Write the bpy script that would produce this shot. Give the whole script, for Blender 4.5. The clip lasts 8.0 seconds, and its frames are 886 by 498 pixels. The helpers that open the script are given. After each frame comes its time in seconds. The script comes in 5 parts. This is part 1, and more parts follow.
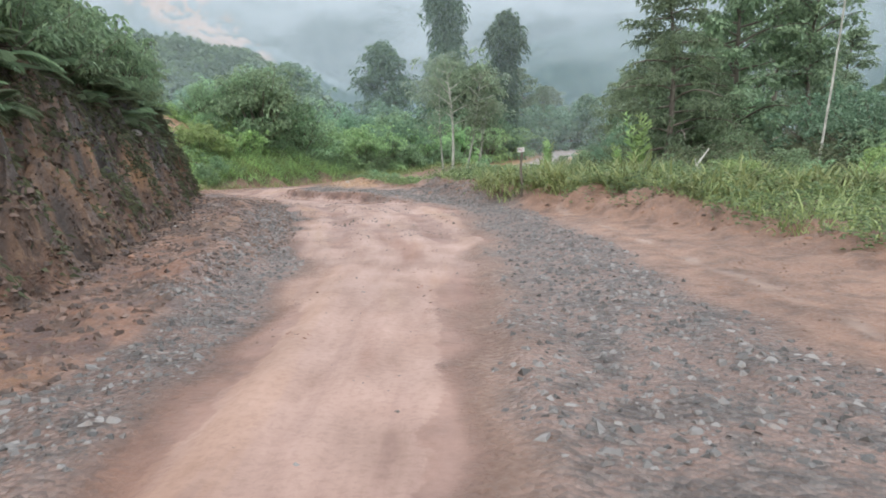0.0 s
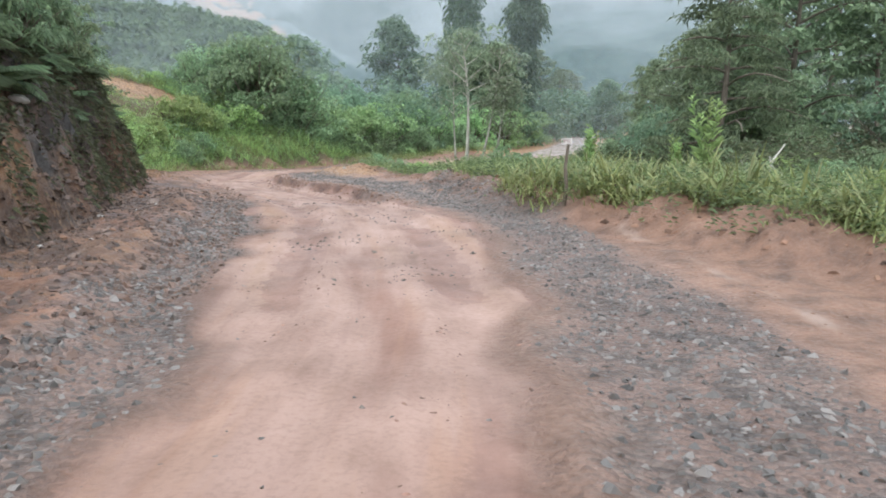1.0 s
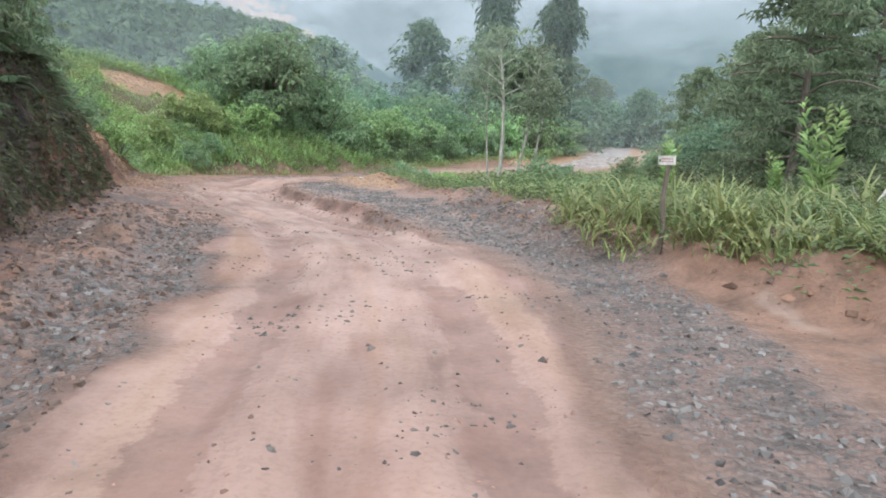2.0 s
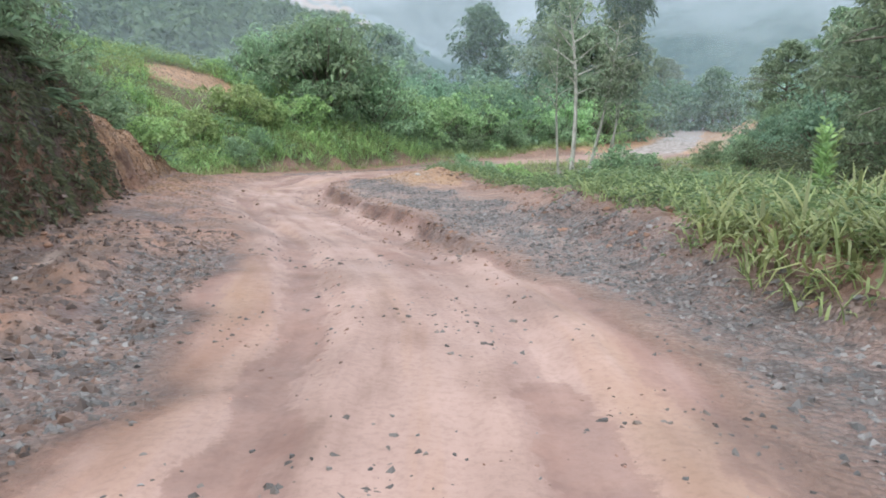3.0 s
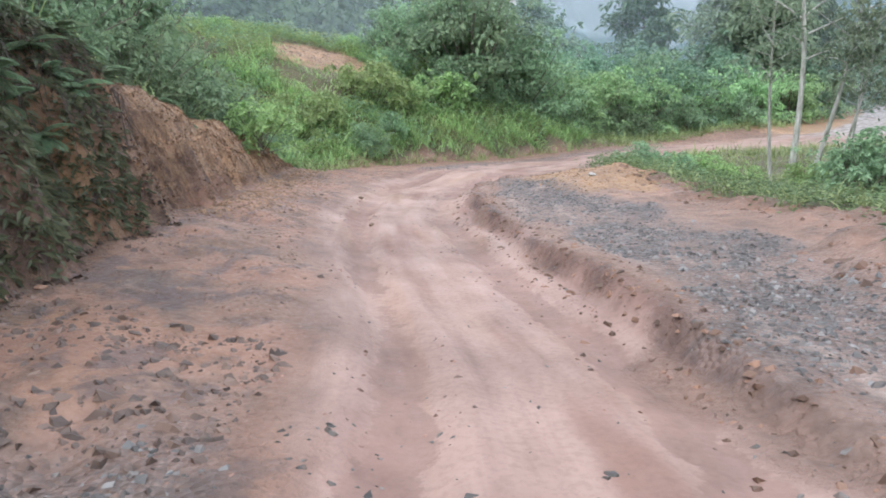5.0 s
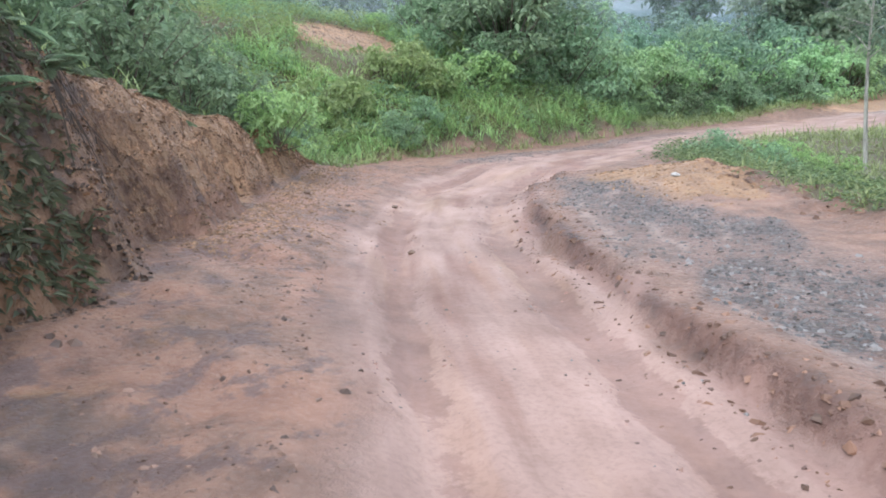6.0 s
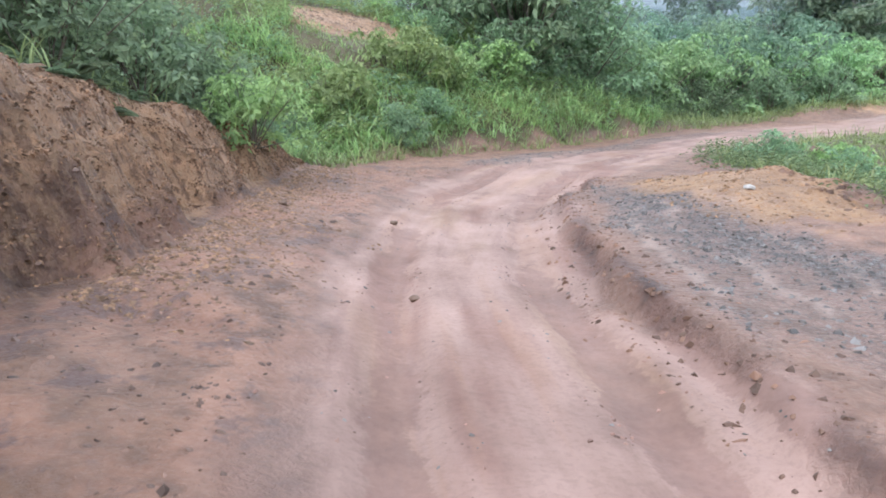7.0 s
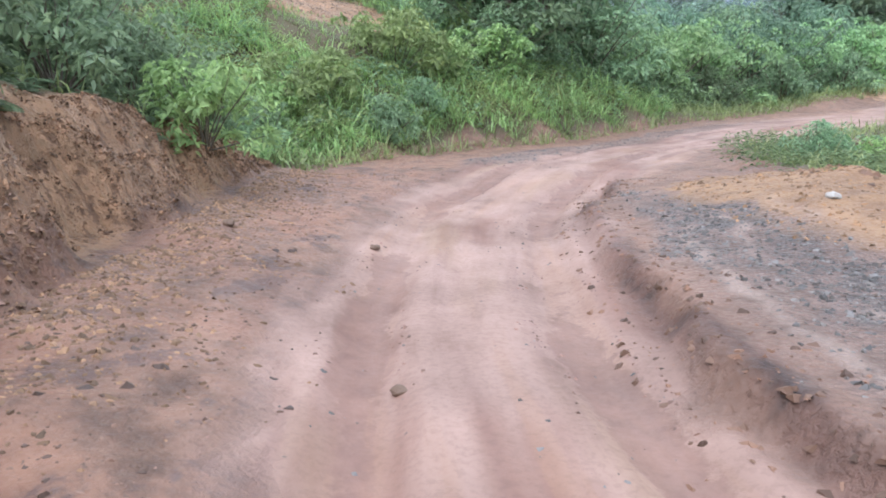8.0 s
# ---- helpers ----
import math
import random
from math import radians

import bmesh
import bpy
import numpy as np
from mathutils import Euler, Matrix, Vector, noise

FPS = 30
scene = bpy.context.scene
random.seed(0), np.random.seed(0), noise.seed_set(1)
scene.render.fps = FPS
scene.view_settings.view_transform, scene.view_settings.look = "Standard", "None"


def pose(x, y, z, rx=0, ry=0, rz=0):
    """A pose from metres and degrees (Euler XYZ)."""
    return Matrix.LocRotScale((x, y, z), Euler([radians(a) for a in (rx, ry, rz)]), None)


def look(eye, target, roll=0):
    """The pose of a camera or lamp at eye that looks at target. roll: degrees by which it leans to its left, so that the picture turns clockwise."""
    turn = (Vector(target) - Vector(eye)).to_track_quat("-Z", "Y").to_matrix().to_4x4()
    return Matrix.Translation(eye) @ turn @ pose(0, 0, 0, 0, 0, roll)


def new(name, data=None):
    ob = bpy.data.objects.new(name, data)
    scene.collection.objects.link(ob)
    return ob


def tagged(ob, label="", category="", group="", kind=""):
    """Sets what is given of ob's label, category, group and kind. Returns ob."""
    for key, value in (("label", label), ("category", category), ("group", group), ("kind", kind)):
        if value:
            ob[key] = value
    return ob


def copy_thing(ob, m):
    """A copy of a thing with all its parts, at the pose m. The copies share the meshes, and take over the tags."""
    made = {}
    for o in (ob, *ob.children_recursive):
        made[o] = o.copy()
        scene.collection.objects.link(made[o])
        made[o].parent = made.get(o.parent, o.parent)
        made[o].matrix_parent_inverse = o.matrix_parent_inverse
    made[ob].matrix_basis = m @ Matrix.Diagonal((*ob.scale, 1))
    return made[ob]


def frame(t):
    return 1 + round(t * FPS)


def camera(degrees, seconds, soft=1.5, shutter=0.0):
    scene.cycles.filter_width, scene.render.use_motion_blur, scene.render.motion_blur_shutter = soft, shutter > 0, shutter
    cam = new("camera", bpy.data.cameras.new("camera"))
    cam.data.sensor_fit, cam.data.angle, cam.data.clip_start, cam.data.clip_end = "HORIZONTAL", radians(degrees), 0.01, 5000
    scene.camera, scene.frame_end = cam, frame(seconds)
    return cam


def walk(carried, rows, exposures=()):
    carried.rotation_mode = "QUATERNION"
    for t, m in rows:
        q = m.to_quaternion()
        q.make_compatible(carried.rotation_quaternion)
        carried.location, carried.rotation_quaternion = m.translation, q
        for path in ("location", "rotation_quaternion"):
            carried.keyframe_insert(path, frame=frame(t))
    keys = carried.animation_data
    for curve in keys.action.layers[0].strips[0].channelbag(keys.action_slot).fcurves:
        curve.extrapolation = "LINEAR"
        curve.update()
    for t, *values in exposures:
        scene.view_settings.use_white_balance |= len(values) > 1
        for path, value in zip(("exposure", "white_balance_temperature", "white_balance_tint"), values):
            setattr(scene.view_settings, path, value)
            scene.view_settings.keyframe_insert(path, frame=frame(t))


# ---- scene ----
# A wet mud road on a tropical hillside, seen from a driven camera.

# ---------------------------------------------------------------- camera
cam = camera(64.0, 8.0, soft=1.8)
ROWS = [  # seconds, x, y, z, yaw, pitch, roll
    (0.0, 0.176, -0.011, 1.543, 1.88, -8.45, -1.49),
    (0.5, 0.096, 2.046, 1.533, 2.46, -10.36, -0.43),
    (1.0, -0.024, 4.483, 1.598, 2.55, -9.88, 0.39),
    (1.5, -0.163, 6.447, 1.598, 3.06, -9.02, 1.66),
    (3.0, -0.875, 11.040, 1.608, 9.38, -10.46, 0.25),
    (3.5, -1.139, 12.298, 1.601, 12.05, -10.02, 0.59),
    (4.0, -1.524, 13.679, 1.626, 14.93, -12.00, 1.81),
    (4.5, -2.020, 14.988, 1.575, 18.37, -11.56, 0.63),
    (6.0, -3.966, 18.592, 1.774, 23.27, -13.57, -1.90),
    (6.5, -4.560, 19.781, 1.668, 23.68, -13.54, -1.36),
    (7.0, -5.120, 21.004, 1.592, 23.52, -13.90, -0.98),
    (7.5, -5.570, 22.059, 1.530, 23.32, -13.60, 0.36),
    (8.0, -6.070, 23.130, 1.433, 22.98, -14.39, -1.54),
]


def aim(x, y, z, yaw, pitch, roll):
    a, b = radians(yaw), radians(pitch)
    ahead = Vector((-math.sin(a) * math.cos(b), math.cos(a) * math.cos(b), math.sin(b)))
    return look((x, y, z), Vector((x, y, z)) + ahead, roll)


walk(cam, [(r[0], aim(*r[1:])) for r in ROWS], exposures=[(0.0, 1.12, 6450, 10), (1.5, 1.2, 6350, 10), (3.0, 1.24, 6200, 10), (4.5, 1.28, 6080, 11), (6.5, 1.38, 5900, 13), (8.0, 1.38, 5900, 14)])

# ---------------------------------------------------------------- light: an overcast, rainy day
world = bpy.data.worlds.new("overcast_sky")
scene.world = world
world.use_nodes = True
wn = world.node_tree.nodes
wl = world.node_tree.links
sky = wn.new("ShaderNodeTexSky")
sky.sky_type = "NISHITA"
sky.sun_disc = False
sky.sun_elevation = radians(55)
sky.sun_rotation = radians(200)
sky.dust_density = 6.0
grey = wn.new("ShaderNodeMix")
grey.data_type = "RGBA"
grey.inputs["Factor"].default_value = 0.88
grey.inputs["B"].default_value = (8.0, 8.9, 9.85, 1)
wl.new(sky.outputs["Color"], grey.inputs["A"])
wl.new(grey.outputs["Result"], wn["Background"].inputs["Color"])
wn["Background"].inputs["Strength"].default_value = 0.095

sun_data = bpy.data.lights.new("sun", "SUN")
sun_data.energy = 0.8
sun_data.angle = radians(40)
sun_data.color = (1.0, 0.98, 0.96)
sun = new("sun", sun_data)
sun.matrix_world = look((0, 0, 60), (12, 34, 0))

# ---------------------------------------------------------------- materials


class Nodes:
    """A small helper to wire a material's nodes."""

    def __init__(self, name, rough=0.6, spec=0.5):
        self.mat = bpy.data.materials.new(name)
        self.mat.use_nodes = True
        self.n, self.l = self.mat.node_tree.nodes, self.mat.node_tree.links
        self.bsdf = self.n["Principled BSDF"]
        self.bsdf.inputs["Roughness"].default_value = rough
        self.bsdf.inputs["Specular IOR Level"].default_value = spec

    def put(self, socket, value):
        if isinstance(value, bpy.types.NodeSocket):
            self.l.new(value, socket)
        else:
            socket.default_value = value

    def coords(self):
        return self.n.new("ShaderNodeTexCoord").outputs["Object"]

    def scaled(self, vec, s):
        m = self.n.new("ShaderNodeMapping")
        m.inputs["Scale"].default_value = s
        self.l.new(vec, m.inputs["Vector"])
        return m.outputs["Vector"]

    def noise(self, vec, scale, detail=4.0, rough=0.55, out="Fac"):
        t = self.n.new("ShaderNodeTexNoise")
        t.inputs["Scale"].default_value = scale
        t.inputs["Detail"].default_value = detail
        t.inputs["Roughness"].default_value = rough
        self.l.new(vec, t.inputs["Vector"])
        return t.outputs[out]

    def voronoi(self, vec, scale, out="Distance"):
        t = self.n.new("ShaderNodeTexVoronoi")
        t.inputs["Scale"].default_value = scale
        self.l.new(vec, t.inputs["Vector"])
        return t.outputs[out]

    def attr(self, name):
        a = self.n.new("ShaderNodeAttribute")
        a.attribute_name = name
        return a.outputs["Fac"]

    def ramp(self, fac, stops):
        r = self.n.new("ShaderNodeValToRGB")
        e = r.color_ramp.elements
        while len(e) < len(stops):
            e.new(0.5)
        for k, (p, c) in enumerate(stops):
            e[k].position = p
            e[k].color = (*c, 1) if len(c) == 3 else c
        self.l.new(fac, r.inputs["Fac"])
        return r.outputs["Color"]

    def step(self, fac, lo, hi, to_lo=0.0, to_hi=1.0):
        m = self.n.new("ShaderNodeMapRange")
        m.interpolation_type = "SMOOTHSTEP"
        for key, v in (("From Min", lo), ("From Max", hi), ("To Min", to_lo), ("To Max", to_hi)):
            m.inputs[key].default_value = v
        self.l.new(fac, m.inputs["Value"])
        return m.outputs["Result"]

    def math(self, op, a, b):
        m = self.n.new("ShaderNodeMath")
        m.operation = op
        self.put(m.inputs[0], a)
        self.put(m.inputs[1], b)
        return m.outputs[0]

    def mix(self, fac, a, b, kind="MIX"):
        m = self.n.new("ShaderNodeMix")
        m.data_type = "RGBA"
        m.blend_type = kind
        self.put(m.inputs["Factor"], fac)
        self.put(m.inputs["A"], a if isinstance(a, bpy.types.NodeSocket) else (*a, 1))
        self.put(m.inputs["B"], b if isinstance(b, bpy.types.NodeSocket) else (*b, 1))
        return m.outputs["Result"]

    def bump(self, height, strength, distance):
        b = self.n.new("ShaderNodeBump")
        b.inputs["Strength"].default_value = strength
        b.inputs["Distance"].default_value = distance
        self.l.new(height, b.inputs["Height"])
        self.l.new(b.outputs["Normal"], self.bsdf.inputs["Normal"])

    def colour(self, c):
        self.put(self.bsdf.inputs["Base Color"], c if isinstance(c, bpy.types.NodeSocket) else (*c, 1))
        return self


def earth_material(name, mud, gravel, soil, dry):
    """Wet laterite: soil with mud, gravel, bare orange earth and litter laid over it by the ground's own zones."""
    m = Nodes(name, 0.5)
    c = m.coords()
    wide = m.noise(c, 0.55, 5)
    mid = m.noise(c, 3.2, 6, 0.62)
    fine = m.noise(c, 22.0, 5, 0.65)
    grit_v = m.n.new("ShaderNodeSeparateColor")
    m.l.new(m.voronoi(c, 19.0, "Color"), grit_v.inputs["Color"])
    grit = m.ramp(grit_v.outputs["Red"], [(0.0, (0.12, 0.12, 0.12)), (0.7, (0.5, 0.5, 0.5)), (1.0, (0.95, 0.95, 0.95))])
    grit_d = m.voronoi(c, 19.0)
    streak_in = m.n.new("ShaderNodeCombineXYZ")
    m.l.new(m.attr("across"), streak_in.inputs["X"])
    m.l.new(m.math("MULTIPLY", m.attr("along"), 0.2), streak_in.inputs["Y"])
    streak = m.math("ADD", m.math("MULTIPLY", m.noise(streak_in.outputs["Vector"], 2.6, 5, 0.55), 0.6), m.math("MULTIPLY", m.noise(c, 1.7, 6, 0.6), 0.4))
    sludge = m.noise(streak_in.outputs["Vector"], 1.1, 3, 0.5)

    soil_c = m.ramp(mid, [(0.28, tuple(0.5 * v for v in soil)), (0.5, soil), (0.72, tuple(min(1, 1.35 * v) for v in soil))])
    dry_c = m.ramp(mid, [(0.3, tuple(0.6 * v for v in dry)), (0.55, dry), (0.75, tuple(min(1, 1.3 * v) for v in dry))])
    mud_c = m.ramp(streak, [(0.34, (0.225, 0.135, 0.102)), (0.43, tuple(0.88 * v for v in mud)), (0.52, mud), (0.66, tuple(min(1, 1.1 * v) for v in mud))])
    mud_c = m.mix(m.step(m.noise(streak_in.outputs["Vector"], 0.75, 4, 0.6), 0.50, 0.62, 0, 0.75), mud_c, (0.225, 0.112, 0.078))
    mud_c = m.mix(m.step(sludge, 0.55, 0.70, 0, 0.4), mud_c, (0.32, 0.20, 0.115))
    smear = m.noise(m.scaled(streak_in.outputs["Vector"], (1.7, 0.55, 1.0)), 1.0, 6, 0.62)
    mud_c = m.mix(m.step(smear, 0.52, 0.60, 0, 0.3), mud_c, (0.36, 0.205, 0.125))
    mud_c = m.mix(m.step(smear, 0.38, 0.46, 0.25, 0.0), mud_c, (0.21, 0.118, 0.10))
    mud_c = m.mix(m.step(fine, 0.45, 0.65, 0.0, 0.22), mud_c, (0.15, 0.092, 0.07))
    torn = m.math("ADD", m.attr("rut"), m.math("MULTIPLY", m.math("SUBTRACT", m.noise(c, 4.5, 6, 0.7), 0.5), 1.3))
    mud_c = m.mix(m.step(torn, 0.45, 0.62, 0, 0.62), mud_c, m.ramp(mid, [(0.35, (0.165, 0.088, 0.066)), (0.65, (0.27, 0.150, 0.112))]))
    grey_c = m.mix(0.8, m.ramp(mid, [(0.3, tuple(0.6 * v for v in gravel)), (0.7, tuple(1.5 * v for v in gravel))]), grit, "SOFT_LIGHT")
    grey_c = m.mix(m.step(fine, 0.56, 0.72, 0, 0.4), grey_c, (0.27, 0.22, 0.19))
    grey_c = m.mix(m.step(mid, 0.40, 0.58, 0.2, 0.8), grey_c, tuple(0.66 * v for v in mud))

    edge = m.math("ADD", m.math("MULTIPLY", mid, 0.7), m.math("MULTIPLY", fine, 0.35))

    def zone(key, soft=0.22):
        total = m.math("ADD", m.attr(key), m.math("SUBTRACT", edge, 0.52))
        return m.step(total, 0.5 - soft, 0.5 + soft)

    green = (0.055, 0.075, 0.022)
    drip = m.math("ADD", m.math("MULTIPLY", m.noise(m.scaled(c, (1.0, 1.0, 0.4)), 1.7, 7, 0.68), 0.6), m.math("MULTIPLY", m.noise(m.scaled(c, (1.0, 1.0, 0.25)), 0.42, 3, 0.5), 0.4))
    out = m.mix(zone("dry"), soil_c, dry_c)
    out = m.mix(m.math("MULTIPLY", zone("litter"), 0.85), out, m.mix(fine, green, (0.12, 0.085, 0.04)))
    out = m.mix(m.attr("stain_and_foot"), out, m.ramp(drip, [(0.40, (0.29, 0.155, 0.070)), (0.46, (0.165, 0.088, 0.047)), (0.52, (0.078, 0.050, 0.036)), (0.60, (0.036, 0.028, 0.023))]))
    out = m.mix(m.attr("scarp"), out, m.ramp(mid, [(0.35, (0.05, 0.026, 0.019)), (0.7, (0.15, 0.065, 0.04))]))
    out = m.mix(m.math("MULTIPLY", m.attr("crumble"), m.step(m.noise(m.scaled(c, (1.0, 1.0, 1.6)), 7.0, 5, 0.7), 0.5, 0.68, 0, 0.6)), out, (0.34, 0.215, 0.13))
    out = m.mix(m.math("MULTIPLY", m.attr("crumble"), m.step(m.noise(c, 9.0, 5, 0.7), 0.56, 0.68, 0, 0.55)), out, (0.085, 0.044, 0.027))
    tilt = m.n.new("ShaderNodeMapping")
    tilt.inputs["Rotation"].default_value = (radians(38), 0, 0)
    tilt.inputs["Scale"].default_value = (2.0, 5.5, 1.6)
    m.l.new(c, tilt.inputs["Vector"])
    chisel = m.noise(tilt.outputs["Vector"], 2.1, 5, 0.62)
    out = m.mix(m.math("MULTIPLY", m.attr("crumble"), m.step(chisel, 0.53, 0.62, 0, 0.75)), out, (0.40, 0.25, 0.145))
    out = m.mix(m.math("MULTIPLY", m.attr("crumble"), m.step(chisel, 0.39, 0.47, 0.6, 0)), out, (0.115, 0.056, 0.032))
    out = m.mix(zone("spoil"), out, m.ramp(mid, [(0.3, (0.22, 0.118, 0.060)), (0.7, (0.37, 0.215, 0.105))]))
    out = m.mix(m.math("MULTIPLY", m.attr("bench"), m.step(m.noise(c, 0.8, 5, 0.65), 0.44, 0.56, 0, 0.75)), out, m.ramp(mid, [(0.3, (0.21, 0.098, 0.060)), (0.7, (0.33, 0.175, 0.110))]))
    out = m.mix(m.math("MULTIPLY", m.attr("bench"), m.step(m.noise(m.scaled(c, (1, 0.7, 1)), 1.9, 6, 0.7), 0.53, 0.60, 0, 0.7)), out, (0.105, 0.066, 0.058))
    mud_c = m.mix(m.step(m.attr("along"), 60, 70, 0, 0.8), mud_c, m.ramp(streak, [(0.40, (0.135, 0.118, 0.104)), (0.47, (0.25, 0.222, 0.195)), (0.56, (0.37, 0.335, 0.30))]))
    out = m.mix(zone("mud", 0.3), out, mud_c)
    g = zone("gravel", 0.26)
    out = m.mix(g, out, grey_c)
    water = zone("wash", 0.4)
    out = m.mix(m.math("MULTIPLY", water, 0.6), out, (0.40, 0.30, 0.245))
    m.colour(m.mix(m.step(wide, 0.3, 0.75, 0.0, 0.35), out, (0.10, 0.055, 0.033), "MULTIPLY"))
    wet = m.math("ADD", m.step(streak, 0.36, 0.62, 0.70, 0.48), m.math("MULTIPLY", fine, 0.25))
    dryr = m.step(fine, 0.3, 0.7, 0.45, 0.8)
    r = m.n.new("ShaderNodeMix")
    m.l.new(m.math("MAXIMUM", zone("mud", 0.3), water), r.inputs["Factor"])
    m.l.new(dryr, r.inputs["A"])
    m.l.new(wet, r.inputs["B"])
    m.l.new(r.outputs["Result"], m.bsdf.inputs["Roughness"])
    calm = m.math("SUBTRACT", 1.0, m.math("MULTIPLY", zone("mud", 0.3), 0.84))
    h = m.math("MULTIPLY", m.math("ADD", m.math("MULTIPLY", mid, 0.9), m.math("MULTIPLY", fine, 0.35)), calm)
    h = m.math("SUBTRACT", h, m.math("MULTIPLY", m.math("MULTIPLY", grit_d, g), 0.9))
    h = m.math("ADD", h, m.math("MULTIPLY", m.math("MULTIPLY", streak, calm), 0.6))
    h = m.math("ADD", h, m.math("MULTIPLY", m.math("MULTIPLY", m.math("ADD", m.noise(c, 6.5, 7, 0.72), chisel), m.attr("crumble")), 1.9))
    m.bump(h, 1.0, 0.07)
    return m.mat


def leaf_material(name, dark, light, gloss=0.5, through_light=0.42):
    m = Nodes(name, gloss, 0.3)
    isl = m.n.new("ShaderNodeNewGeometry").outputs["Random Per Island"]
    ob = m.n.new("ShaderNodeObjectInfo").outputs["Random"]
    c = m.coords()
    patch = m.math("ADD", m.math("MULTIPLY", m.noise(c, 1.1, 2), 0.5), m.math("MULTIPLY", m.noise(c, 0.35, 2), 0.5))
    t = m.math("ADD", m.math("MULTIPLY", isl, 0.34), m.math("MULTIPLY", patch, 0.72))
    col = m.ramp(t, [(0.2, dark), (0.62, light), (0.9, tuple(min(1, v * f) for v, f in zip(light, (1.45, 1.3, 1.15))))])
    hue = m.n.new("ShaderNodeHueSaturation")
    m.l.new(m.step(ob, 0, 1, 0.482, 0.518), hue.inputs["Hue"])
    m.l.new(m.step(ob, 0, 1, 0.8, 1.2), hue.inputs["Value"])
    hue.inputs["Saturation"].default_value = 0.84
    m.l.new(col, hue.inputs["Color"])
    m.colour(hue.outputs["Color"])
    tr = m.n.new("ShaderNodeBsdfTranslucent")
    m.l.new(hue.outputs["Color"], tr.inputs["Color"])
    mx = m.n.new("ShaderNodeMixShader")
    mx.inputs["Fac"].default_value = through_light
    m.l.new(m.bsdf.outputs["BSDF"], mx.inputs[1])
    m.l.new(tr.outputs["BSDF"], mx.inputs[2])
    m.l.new(mx.outputs["Shader"], m.n["Material Output"].inputs["Surface"])
    return m.mat


def bark_material(name, base, pale):
    m = Nodes(name, 0.8)
    c = m.coords()
    n1 = m.noise(m.scaled(c, (6, 6, 1.2)), 2.5, 6)
    n2 = m.noise(c, 1.3, 4)
    col = m.ramp(n1, [(0.3, tuple(0.55 * v for v in base)), (0.55, base), (0.75, pale)])
    m.colour(m.mix(m.step(n2, 0.5, 0.7, 0, 0.6), col, (0.09, 0.10, 0.05)))
    m.bump(n1, 0.6, 0.03)
    return m.mat


def stone_material(name, base, rough=0.55):
    m = Nodes(name, rough)
    isl = m.n.new("ShaderNodeNewGeometry").outputs["Random Per Island"]
    c = m.coords()
    n1 = m.noise(c, 14, 5)
    col = m.ramp(isl, [(0.0, tuple(0.45 * v for v in base)), (0.6, base), (1.0, tuple(min(1, 1.9 * v) for v in base))])
    m.colour(m.mix(m.step(n1, 0.5, 0.75, 0, 0.5), col, (0.20, 0.13, 0.09)))
    m.bump(n1, 0.5, 0.01)
    return m.mat


MUD = (0.362, 0.230, 0.180)
GRAVEL = (0.120, 0.106, 0.095)
SOIL = (0.232, 0.130, 0.086)
DRY = (0.49, 0.285, 0.158)
ground_mat = earth_material("wet_earth", MUD, GRAVEL, SOIL, DRY)
road_mat = ground_mat
leaf_mid = leaf_material("leaf_mid_green", (0.085, 0.150, 0.085), (0.265, 0.400, 0.190))
leaf_forest = leaf_material("leaf_forest_green", (0.064, 0.103, 0.064), (0.245, 0.335, 0.175))
leaf_bright = leaf_material("leaf_bright_green", (0.105, 0.190, 0.075), (0.325, 0.500, 0.190))
leaf_lime = leaf_material("leaf_yellow_green", (0.115, 0.185, 0.055), (0.345, 0.490, 0.145))
leaf_dark = leaf_material("leaf_dark_green", (0.075, 0.150, 0.098), (0.218, 0.360, 0.202))
leaf_olive = leaf_material("leaf_olive_green", (0.089, 0.131, 0.078), (0.248, 0.312, 0.177))
leaf_fern = leaf_material("leaf_fern_green", (0.058, 0.094, 0.050), (0.230, 0.320, 0.160))
leaf_dead = leaf_material("leaf_dead_straw", (0.040, 0.024, 0.013), (0.112, 0.076, 0.042))
leaf_vine = leaf_material("leaf_vine_green", (0.036, 0.064, 0.038), (0.125, 0.190, 0.100))
grass_mat = leaf_material("grass_green", (0.102, 0.132, 0.040), (0.305, 0.365, 0.112), 0.5, 0.35)
leaf_weed = leaf_material("leaf_weed_green", (0.050, 0.090, 0.040), (0.190, 0.290, 0.105))
leaf_creeper = leaf_material("leaf_creeper", (0.042, 0.046, 0.027), (0.145, 0.160, 0.078))
bark_grey = bark_material("bark_grey", (0.16, 0.13, 0.10), (0.30, 0.27, 0.22))
bark_pale = bark_material("bark_pale", (0.42, 0.40, 0.34), (0.62, 0.60, 0.54))
gravel_mat = stone_material("grey_gravel", (0.125, 0.114, 0.105), 0.65)
clod_mat = stone_material("earth_clods", (0.15, 0.082, 0.052), 0.7)
pale_stone = stone_material("pale_stone", (0.21, 0.195, 0.175))

